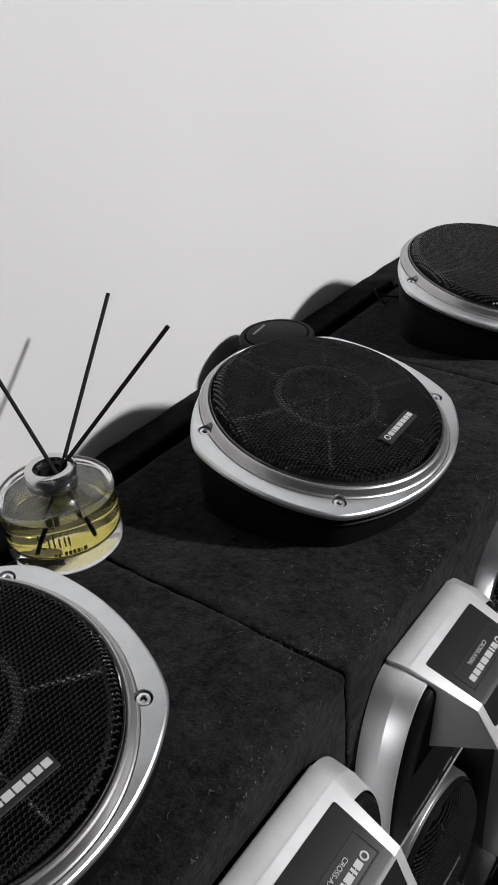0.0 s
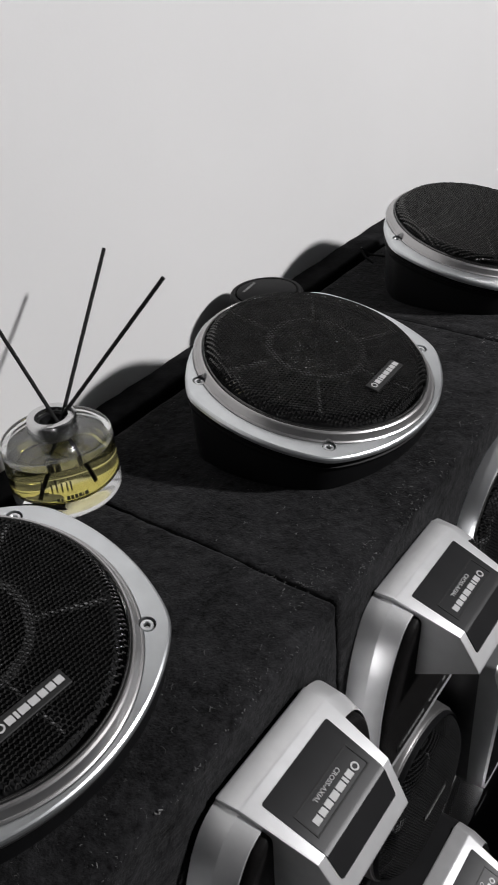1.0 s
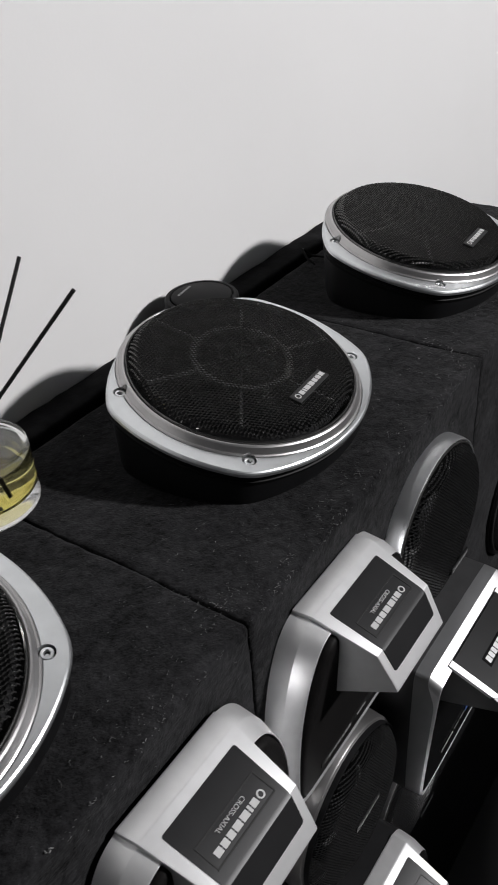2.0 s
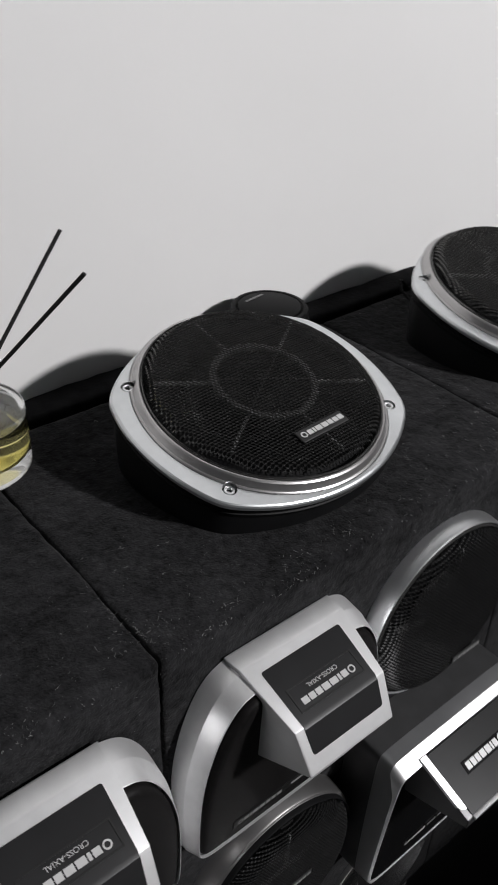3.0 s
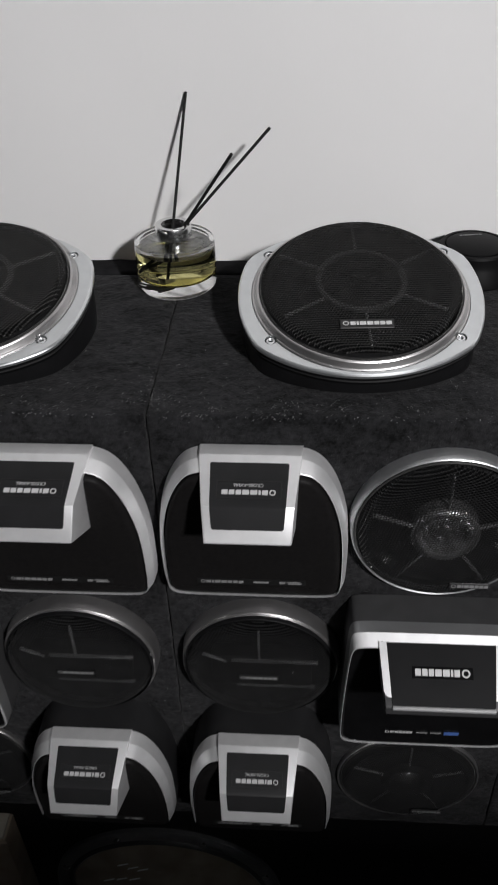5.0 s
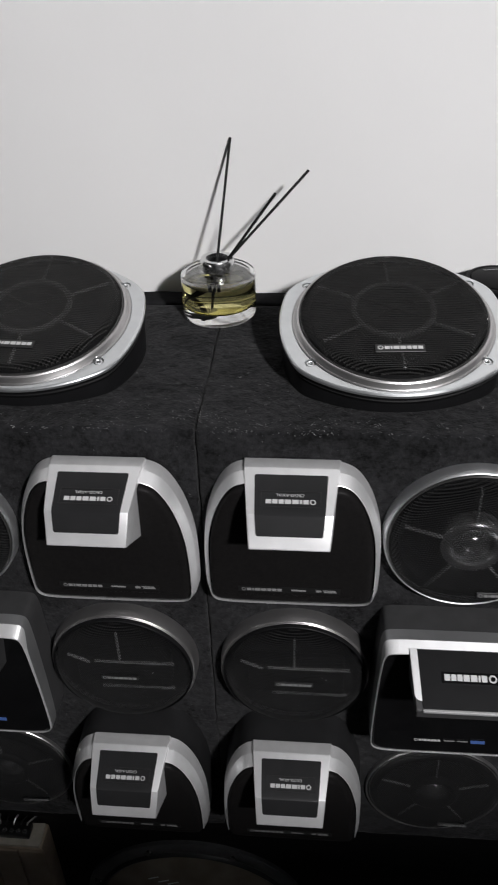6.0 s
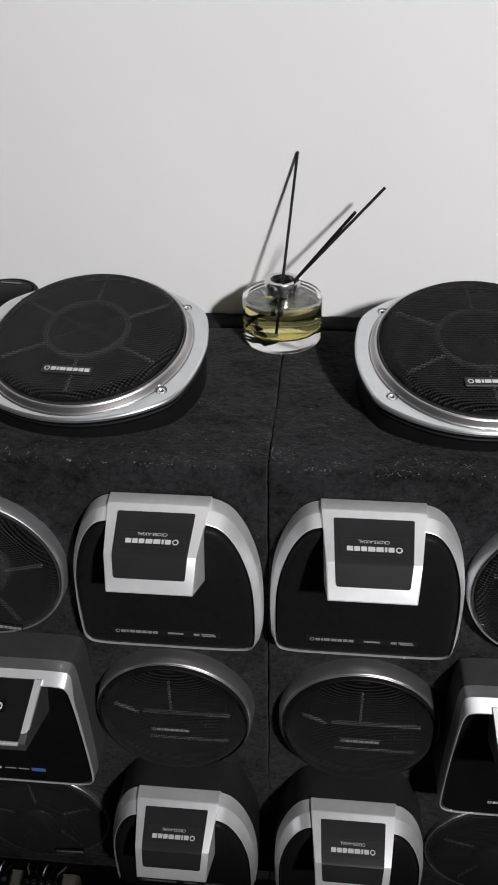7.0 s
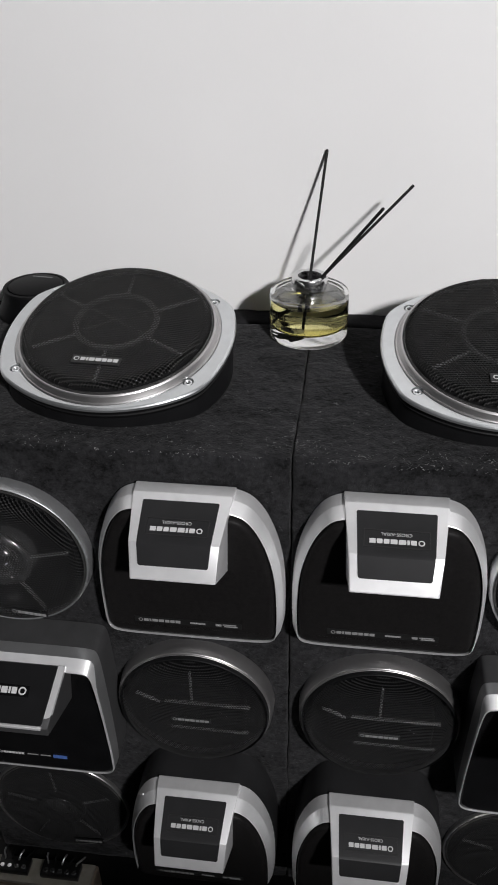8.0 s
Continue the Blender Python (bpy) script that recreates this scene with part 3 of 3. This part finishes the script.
def wide_ridge():
    """The crease of the wide frame: well behind the lip along the top, close to it down the legs."""
    lip, out = outline(WIDE_LIP, -0.0227, 3, 1.0, -0.0150), outline(inset(WIDE_OUT, 0.0008), -0.0115, 3)
    for a, b in zip(lip, out):
        leg = max(0.0, min(1.0, (-b.z - 0.004) / 0.022))
        b.y += (a.y + 0.0022 - b.y) * leg
    return out


def wide_pod(m, label):
    t = thing("wide_speaker_pod", m, label, "speaker", "wide speaker pods on the box fronts")
    part("mounting_base", loft([outline(WIDE_OUT, 0.031), outline(WIDE_OUT, 0.0005)], True, False), HOOD_GREY, t, "dark grey mounting base")
    part("frame", loft([wide_ridge(), outline(WIDE_LIP, -0.0227, 3, 1.0, -0.0150), outline(WIDE_IN, -0.0228, 3, 1.0, -0.0151), outline(WIDE_IN, -0.0040, 3)]), SILVER, t, "silver frame with broad sloping top", angle=14)
    part("rim", loft([outline(WIDE_OUT, 0.0004, 3), wide_ridge()]), GREY_METAL, t, "satin grey outer rim")
    part("face", loft([outline(WIDE_IN, -0.0050, 2, 1.0, -0.0138), [v * 0.97 + Vector((0, -0.0015, -0.002)) for v in outline(WIDE_IN, -0.0056, 2, 1.0, -0.0138)]], False, True), GLOSS, t, "glossy black front face", smooth=False)
    hp = [(-0.004, -0.0020), (-0.0195, 0.0002), (-0.0662, -0.0240), (-0.0672, -0.0255), (-0.0665, -0.0345), (-0.004, -0.0560)]
    hood = part("hood", hood_shell(hp, [0.0526, 0.0522, 0.0482, 0.0480, 0.0474, 0.0480]), HOOD_GREY, t, "dark grey plastic hood", angle=13)
    pan = [(-0.0203, 0.0006), (-0.0658, -0.0231)]
    part("panel", strip_on(pan, [0.0462, 0.0424], 0.0007), HOOD_BLACK, hood, "satin black panel on the hood")
    for sgn in (-1, 1):
        pts = [((-0.0195, 0.0014), 0.0464, 0.0528), ((-0.0400, -0.0092), 0.0447, 0.0509), ((-0.0560, -0.0175), 0.0434, 0.0494), ((-0.0590, -0.0191), 0.0432, 0.0478), ((-0.0602, -0.0198), 0.0431, 0.0445)]
        a = [Vector((sgn * w0, y, z)) for (y, z), w0, w1 in pts]
        b = [Vector((sgn * w1, y, z)) for (y, z), w0, w1 in pts]
        c = [v + Vector((0, 0.0015, -0.0030)) for v in b]
        d = [v + Vector((0, 0.0015, -0.0030)) for v in a]
        part("side_strip", loft([d, a, b, c], closed=False), SILVER, hood, "silver strip beside the panel", angle=30)
    part("edge_strip", rbox(-0.0424, 0.0424, -0.0690, -0.0658, -0.0256, -0.0230, 0.0006), SILVER, hood, "bright strip under the panel")
    slope = math.atan2(0.0237, 0.0455)
    at = Matrix.Translation((0.0, -0.0415, -0.0098)) @ Matrix.Rotation(slope, 4, "X")
    flip = Matrix.Rotation(math.pi, 4, "Z")
    part("badge", moved(rbox(-0.0255, 0.0255, -0.0050, 0.0050, 0, 0.0006, 0.0002, 1), at), GLOSS, hood, "black badge plate")
    part("brand_mark", moved(brand_bars(0.0460, 0.0058, 0.0003), at @ pose(0, 0, 0.0006) @ flip), PRINT, hood, "white brand mark as plain bars", smooth=False)
    foot = Matrix.Translation((0, -0.0146, -0.1380)) @ Matrix.Rotation(radians(90), 4, "X")
    part("brand_mark", moved(brand_bars(0.0260, 0.0032, 0.0003), foot @ pose(-0.0240, 0, 0)), PRINT, t, "white brand mark as plain bars", smooth=False)
    part("print_bar", moved(rbox(-0.0075, 0.0035, -0.0007, 0.0007, 0, 0.0003, 0), foot), PRINT_DIM, t, smooth=False)
    part("print_bar", moved(rbox(0.0060, 0.0165, -0.0007, 0.0007, 0, 0.0003, 0), foot), PRINT_DIM, t, smooth=False)
    part("tag", moved(rbox(0.0190, 0.0330, -0.0023, 0.0023, 0, 0.0004, 0), foot), BLUE, t, "small blue printed tag", smooth=False)
    return t


WIDE_LABEL = "wide black speaker pod with silver top bar and blue tag"
wide = wide_pod(pose(0.2445, -0.0320, 0.8000), WIDE_LABEL)
copy_thing(wide, pose(-0.2470, -0.0320, 0.7980))


# ---- round speakers set in the front ----
def facing(x, z, y=0.0, roll=0.0):
    """A pose whose z axis looks out of the box front."""
    return Matrix.Translation((x, y, z)) @ Matrix.Rotation(radians(90), 4, "X") @ Matrix.Rotation(radians(roll), 4, "Z")


ROUND_GRILLE = hex_grille(0.0735, 0.00265, 0.0150, 0.014, 0.80, 0.0011)
FLUSH_GRILLE = hex_grille(0.0720, 0.00230, 0.0120, 0.012, 0.84)
BRIDGE_GRILLE = hex_grille(0.0706, 0.00235, 0.0150, 0.016, 0.82)


def round_speaker(m, label, depth=0.0137, grille=ROUND_GRILLE, thin=False, metal=BEZEL):
    t = thing("round_speaker", m, label, "speaker", "round speakers on the box fronts")
    wide_rim = [(0.0776, 0.0), (0.0776, 0.003), (0.0768, depth - 0.003), (0.0761, depth - 0.0004), (0.0755, depth), (0.0746, depth - 0.0006), (0.0740, depth - 0.004)]
    thin_rim = [(0.0776, 0.0), (0.0775, depth), (0.0769, depth + 0.0008), (0.0757, depth + 0.0006), (0.0751, depth - 0.003), (0.0710, depth - 0.0035)]
    part("bezel", lathe(thin_rim if thin else wide_rim, 96), TRIM if thin else metal, t, "narrow silver bezel" if thin else "broad satin bezel", angle=22)
    g = link("grille", grille, MESH_DARK, t, "black wire-mesh grille")
    g.matrix_basis = pose(0, 0, depth - 0.002, 0, 0, 15) @ Matrix.Diagonal((1.035, 1.035, 1, 1) if thin else (1, 1, 1, 1))
    rim, top = (0.0745, depth) if thin else (0.0741, depth - 0.0005)
    part("grille_rim", lathe([(rim, top - 0.003), (rim - 0.0001, top + 0.0005), (rim - 0.0013, top + 0.0012), (rim - 0.0023, top)], 96), MESH, t)
    part("cone", lathe([(rim, 0.004), (0.068, 0.006), (0.064, 0.008), (0.060, 0.005), (0.030, 0.0015), (0.001, 0.001)], 64), CONE, t)
    part("bridge_ring", lathe([(0.0285, 0.004), (0.0290, depth + 0.003), (0.0270, depth + 0.0062), (0.0240, depth + 0.0075), (0.0205, depth + 0.0062), (0.0180, depth + 0.002), (0.0180, 0.004)], 48), CONE if thin else TORUS, t)
    part("tweeter", lathe([(0.0180, 0.003), (0.0170, depth - 0.001), (0.0110, depth - (0.0014 if thin else 0.004)), (0.0095, depth + 0.0005), (0.0070, depth + 0.0030), (0.0035, depth + 0.0042), (0.0008, depth + 0.0045)], 40, False, True), DOME, t)
    for k in range(5):
        part("rib", moved(rbox(0.0275, 0.063, -0.0008, 0.0008, depth + 0.001, depth + (0.0036 if thin else 0.0052), 0.0003, 1), Matrix.Rotation(radians(90 + 72 * k), 4, "Z")), RIB, t)
    h = depth + (0.0095 if thin else 0.0108)
    badge = part("badge", rbox(0.008, 0.042, -0.0545, -0.0480, h, h + 0.0013, 0.0003, 1), PLASTIC, t, "small black badge")
    part("brand_mark", moved(brand_bars(0.031, 0.0034, 0.0003), pose(0.025, -0.0512, h + 0.0013)), PRINT_DIM, badge, "grey brand mark as plain bars", smooth=False)
    return t


ROUND_LABEL = "round speaker with domed black mesh grille and silver bezel"
r1 = round_speaker(facing(0.2410, 0.8970), ROUND_LABEL)
copy_thing(r1, facing(-0.2500, 0.8890, roll=-6))
r_low = round_speaker(facing(0.2460, 0.5100), "round speaker with flat black mesh grille low on the box", 0.004, FLUSH_GRILLE, True)
copy_thing(r_low, facing(-0.2550, 0.5095, roll=4))
round_speaker(facing(0.4880, 0.7650, roll=10), "round speaker with black bezel and grille on the last box", 0.0060, ROUND_GRILLE, False, PLASTIC)


def bridge_speaker(m, label):
    """A round speaker whose tweeters sit on a bar across the middle."""
    depth = 0.0220
    t = thing("round_speaker", m, label, "speaker", "round speakers on the box fronts")
    part("bezel", lathe([(0.0758, 0.0), (0.0756, 0.005), (0.0746, 0.0150), (0.0741, 0.0160), (0.0736, 0.0161), (0.0734, 0.0155), (0.0729, 0.0160), (0.0726, 0.0172), (0.0721, 0.0176)], 96), TRIM, t, "satin metal bezel", angle=22)
    part("front_ring", lathe([(0.0723, 0.0170), (0.0722, 0.0190), (0.0717, depth - 0.0006), (0.0711, depth - 0.0002), (0.0703, depth - 0.006)], 96), PLASTIC, t, "black front ring", angle=22)
    g = link("grille", BRIDGE_GRILLE, MESH_DARK, t, "black wire-mesh grille")
    g.matrix_basis = pose(0, 0, depth - 0.003)
    part("cone", lathe([(0.0706, 0.010), (0.064, 0.013), (0.058, 0.008), (0.030, 0.003), (0.001, 0.0025)], 64), CONE, t)
    part("tweeter_bar", rbox(-0.046, 0.050, -0.022, 0.019, 0.004, depth + 0.0030, 0.004, 3), CONE, t, "black bar that carries the tweeters")
    for y, x0, x1 in ((0.0165, -0.026, 0.0550), (-0.0200, -0.022, 0.0530)):
        part("rib", rbox(x0, x1, y - 0.0011, y + 0.0011, depth + 0.001, depth + 0.0046, 0.0004, 1), RIB, t)
    for a, r0 in ((90, 0.018), (155, 0.034)):
        part("rib", moved(rbox(r0, 0.0585, -0.0010, 0.0010, depth + 0.001, depth + 0.0044, 0.0004, 1), Matrix.Rotation(radians(a), 4, "Z")), RIB, t)
    part("tweeter", moved(lathe([(0.010, 0), (0.0095, 0.001), (0.005, 0.002), (0.001, 0.0022)], 24, False, True), pose(0.030, 0.004, depth + 0.0020)), CONE, t)
    for x, y in ((0.0270, 0.0075), (0.0330, 0.0030)):
        part("stud", moved(lathe([(0.0016, 0), (0.0015, 0.001), (0.0006, 0.0016)], 12, False, True), pose(x, y, depth + 0.0046)), BRIGHT, t)
    badge = part("badge", rbox(-0.019, 0.019, 0.0005, 0.0065, depth + 0.0112, depth + 0.0125, 0.0003, 1), PLASTIC, t, "small black badge")
    part("brand_mark", moved(brand_bars(0.0345, 0.0032, 0.0003), pose(0, 0.0035, depth + 0.0125)), PRINT_DIM, badge, "grey brand mark as plain bars", smooth=False)
    return t


BR_LABEL = "round black-grilled speaker with satin metal bezel between pods"
b1 = bridge_speaker(facing(0.0862, 0.7180), BR_LABEL)
copy_thing(b1, facing(-0.0890, 0.7162))


# ---- small round units behind the top speakers ----
def tweeter_puck(m, label):
    t = thing("tweeter_puck", m, label, "tweeter", "small tweeters behind the speakers")
    part("body", lathe([(0.0400, 0.0003), (0.0415, 0.002), (0.0400, 0.009), (0.0360, 0.017), (0.0345, 0.0215), (0.0342, 0.0283), (0.0330, 0.0300), (0.0300, 0.0304), (0.0285, 0.0290)], 64), PUCK, t, angle=30)
    part("cap", lathe([(0.0280, 0.028), (0.0278, 0.0304), (0.0262, 0.0313), (0.001, 0.0315)], 64, False, True), PUCK, t, "smooth black cap")
    part("brand_mark", moved(brand_bars(0.022, 0.0026, 0.0003, False), pose(0, 0.018, 0.0315, 0, 0, 0)), PRINT_DIM, t, "grey brand mark as plain bars", smooth=False)
    return t


puck = tweeter_puck(pose(0.2860, 0.2470, 1.0002, 0, 0, 8), "small black round tweeter standing behind the speaker")
copy_thing(puck, pose(-0.2880, 0.2470, 1.0002, 0, 0, -6))

# cable loop beside the last speaker
cable = part("speaker_cable", tube([(0.470, 0.215, 1.002), (0.462, 0.236, 1.004), (0.456, 0.243, 1.012), (0.450, 0.240, 1.014), (0.445, 0.232, 1.008), (0.446, 0.222, 1.002)], 0.0013, 8), RUBBER, None)
tagged(cable, "thin black speaker cable looped behind the speaker", "cable")


# ---- reed diffuser ----
BX, BY = -0.0020, 0.2205


def reed_diffuser():
    t = thing("reed_diffuser", pose(BX, BY, 1.0005), "round glass reed diffuser with yellow oil and black reeds", "reed diffuser")
    outer = [(0.0335, 0.0000), (0.0365, 0.0006), (0.0380, 0.0025), (0.0384, 0.0060), (0.0384, 0.0425), (0.0379, 0.0452), (0.0366, 0.0466), (0.0335, 0.0468), (0.0250, 0.0466), (0.0180, 0.0470), (0.0152, 0.0490), (0.0148, 0.0540)]
    inner = [(0.0120, 0.0540), (0.0124, 0.0480), (0.0160, 0.0448), (0.0250, 0.0442), (0.0325, 0.0440), (0.0355, 0.0426), (0.0362, 0.0400), (0.0362, 0.0170), (0.0342, 0.0140), (0.0290, 0.0132), (0.0010, 0.0130)]
    part("bottle", lathe(outer + inner, 96, True, True), GLASS, t, "clear thick-based glass bottle", angle=50)
    oil = [(0.001, 0.0124), (0.0292, 0.0125), (0.0346, 0.0134), (0.0367, 0.0168), (0.0367, 0.0402), (0.0362, 0.0402), (0.0357, 0.0398), (0.001, 0.0396)]
    part("oil", lathe(oil, 96, True, True), OIL, t, "yellow scented oil", angle=50)
    part("collar", lathe([(0.0152, 0.0490), (0.0166, 0.0494), (0.0170, 0.0510), (0.0170, 0.0600), (0.0163, 0.0616), (0.0130, 0.0620), (0.0114, 0.0614), (0.0108, 0.0560)], 64), BRIGHT, t, "polished metal collar")
    part("stopper", lathe([(0.0109, 0.0580), (0.0088, 0.0575), (0.0080, 0.0520), (0.001, 0.0515)], 40), PLASTIC, t, "black inner stopper")
    o = Vector((BX, BY, 1.0005))
    for tip, neck, foot in (((0.0890, 0.2390, 1.1440), (0.0110, 0.2205, 1.062), 1.0165), ((0.0610, 0.1590, 1.1480), (0.0095, 0.2165, 1.062), 1.0145), ((0.0074, 0.2982, 1.1586), (-0.0015, 0.2185, 1.062), 1.0225)):
        a, b = Vector(tip) - o, Vector(neck) - o
        part("reed", tube([b + (b - a) * ((neck[2] - foot) / (a.z - b.z)), a], 0.00140, 10), REED, t, "slim black reed")
    # the label's print on the glass, as plain bars
    for a0, a1, z0, z1 in ((-152, -150.5, 0.0245, 0.0350), (-150, -146, 0.0245, 0.0256), (-143, -141.5, 0.0245, 0.0320), (-138, -136.5, 0.0245, 0.0355), (-133, -131.5, 0.0245, 0.0320), (-128, -126.5, 0.0245, 0.0320), (-124, -122.5, 0.0245, 0.0320),
                           (-140, -137, 0.0175, 0.0196), (-136, -134, 0.0170, 0.0196), (-130, -127, 0.0175, 0.0208), (-126, -123, 0.0175, 0.0208), (-122, -119, 0.0175, 0.0208), (-118, -115, 0.0175, 0.0208), (-114, -113, 0.0175, 0.0208), (-111.5, -108, 0.0175, 0.0208)):
        arc = [radians(a0 + (a1 - a0) * i / 3) for i in range(4)]
        part("label_bar", loft([[(0.03855 * math.cos(a), 0.03855 * math.sin(a), z) for a in arc] for z in (z0, z1)], closed=False), INK, t, smooth=False)
    return t


reed_diffuser()


# ---- below the boxes: subwoofer and amplifier ----
def subwoofer(m):
    t = thing("subwoofer", m, "large grey-coned subwoofer in the black lower box", "subwoofer")
    part("basket", lathe([(0.152, 0.0), (0.152, 0.006), (0.147, 0.009), (0.136, 0.009), (0.134, 0.004)], 96), HOOD_GREY, t, "dark grey steel basket rim")
    part("surround", lathe([(0.138, 0.006), (0.1355, 0.011), (0.1325, 0.013), (0.1295, 0.011), (0.1275, 0.004)], 96), CHARCOAL, t, "dark rubber surround")
    part("cone", lathe([(0.1290, 0.006), (0.112, 0.0105), (0.100, 0.0135), (0.075, 0.0180), (0.045, 0.0212), (0.020, 0.0230), (0.001, 0.0235)], 96), SUBCONE, t, "brown-grey domed cone")
    for x, z in ((-0.0525, 0.0812), (-0.0386, 0.0778), (-0.0260, 0.0760), (-0.0748, 0.0413), (-0.0562, 0.0497), (-0.0388, 0.0533)):
        h = 0.0240 - 0.9 * (x * x + z * z)
        part("print_bar", moved(rbox(-0.0078, 0.0078, -0.0007, 0.0007, 0, 0.0004, 0), pose(x, z, h, 0, 0, 24) @ Matrix.Rotation(radians(-8), 4, "X")), PRINT, t, smooth=False)
    for k in range(8):
        part("screw", moved(lathe([(0.005, 0.008), (0.005, 0.0115), (0.003, 0.0122)], 14, False, True), Matrix.Rotation(radians(22.5 + 45 * k), 4, "Z") @ pose(0.1425, 0, 0)), BRIGHT, t)
    return t


subwoofer(facing(-0.047, 0.205, 0.0045))


def amplifier():
    t = thing("amplifier", pose(-0.315, 0.0035, -0.0160), "champagne metal amplifier with ribbed front and screw terminals", "amplifier")
    part("body", rbox(-0.085, 0.085, -0.0340, 0.0, 0.02, 0.392, 0.002), AMP, t)
    for i in range(5):
        x = -0.080 + i * 0.034
        part("rib", rbox(x, x + 0.0315, -0.0378, -0.0335, 0.022, 0.390, 0.0012), AMP, t)
    part("end_plate", rbox(-0.086, 0.082, -0.0330, -0.002, 0.3915, 0.3965, 0.001), PLATE, t, "pale end plate")
    for i in range(3):
        part("post", moved(lathe([(0.0040, 0), (0.0040, 0.0060), (0.0030, 0.0070), (0.0030, 0.0105), (0.0022, 0.0112)], 14, False, True), pose(-0.074 + i * 0.0125, -0.0150, 0.3962)), BRIGHT, t, "metal connector post")
    for x0, n in ((-0.034, 4), (0.020, 5)):
        block = part("terminal_block", rbox(x0, x0 + n * 0.0088 + 0.003, -0.0250, -0.006, 0.3960, 0.4045, 0.0010), PLASTIC, t, "black terminal block")
        for i in range(n):
            x = x0 + 0.0060 + i * 0.0088
            part("terminal", moved(lathe([(0.0030, 0), (0.0030, 0.0016), (0.0025, 0.0022), (0.0010, 0.0021)], 12, False, True), pose(x, -0.0195, 0.4042)), BRIGHT, block)
            part("wire", tube([(x, -0.0110, 0.4030), (x + 0.0008, -0.0100, 0.4075), (x + 0.002 * (i - 1), -0.0055, 0.4095), (x + 0.003 * (i - 1), 0.0010, 0.4070)], 0.0011, 8), RUBBER if i % 2 else GREY_METAL, block)
    return t


amplifier()


# ---- lint on the carpet ----
def lint():
    rnd = random.Random(11)
    bm = bmesh.new()
    up, out = Vector((0, 0, 1)), Vector((0, -1, 0))

    def fleck(p, n, size):
        d = Vector((rnd.uniform(-1, 1), rnd.uniform(-1, 1), rnd.uniform(-1, 1)))
        d = (d - n * d.dot(n)).normalized()
        s = n.cross(d)
        ln, w = size * rnd.uniform(0.6, 1.8), size * rnd.uniform(0.2, 0.5)
        a = p - d * ln / 2 + n * 0.0004
        b = p + s * w * rnd.uniform(-1.5, 1.5) + n * (0.0006 + 0.4 * w)
        c = p + d * ln / 2 + n * 0.0003
        loft([[q + s * w * 0.5, q - s * w * 0.5, q + n * w * 0.6] for q in (a, b, c)], True, True, bm=bm)

    sizes = (0.0003, 0.0003, 0.0004, 0.0004, 0.0005, 0.0006, 0.0009)
    for _ in range(900):
        y = abs(rnd.gauss(0, 0.06)) if rnd.random() < 0.5 else rnd.uniform(0, 0.235)
        fleck(Vector((rnd.uniform(-0.34, 0.66), min(y, 0.235), 1.0)), up, rnd.choice(sizes))
    for _ in range(260):
        y = abs(rnd.gauss(0, 0.05)) if rnd.random() < 0.6 else rnd.uniform(0, 0.235)
        fibre(bm, rnd, Vector((rnd.uniform(-0.34, 0.66), min(y, 0.235), 1.0)), up, rnd.uniform(0.0012, 0.0045), rnd.choice((0.00004, 0.00005, 0.00007)))
    for x, y, length in ((-0.015, 0.020, 0.004), (0.10, 0.012, 0.005), (0.245, 0.045, 0.004), (-0.10, 0.018, 0.0045), (0.02, 0.075, 0.003), (0.30, 0.02, 0.005)):
        for _ in range(3):
            fibre(bm, rnd, Vector((x + rnd.gauss(0, 0.002), y + rnd.gauss(0, 0.002), 1.0)), up, length * 0.7, 0.00008)
    for _ in range(130):
        fleck(Vector((rnd.uniform(-0.34, 0.66), 0.0008 + abs(rnd.gauss(0, 0.002)), 1.0 - abs(rnd.gauss(0, 0.0015)))), (up + out * 0.6).normalized(), rnd.uniform(0.0007, 0.0014))
    for _ in range(500):
        fleck(Vector((rnd.uniform(-0.34, 0.66), 0.0008, 1.0 - abs(rnd.gauss(0.002, 0.004)))), (up + out).normalized(), rnd.choice(sizes))
    for _ in range(380):
        fleck(Vector((rnd.uniform(-0.34, 0.5), 0.0, rnd.uniform(0.6, 0.995))), out, rnd.choice(sizes[:6]))
    for _ in range(160):
        fibre(bm, rnd, Vector((rnd.uniform(-0.34, 0.5), 0.0, rnd.uniform(0.7, 0.995))), out, rnd.uniform(0.0015, 0.0045), 0.00005)
    ob = part("carpet_lint", bm, LINT, None, smooth=False)
    return tagged(ob, "pale lint and dust flecks on the black carpet", "lint", kind="stuff")


lint()
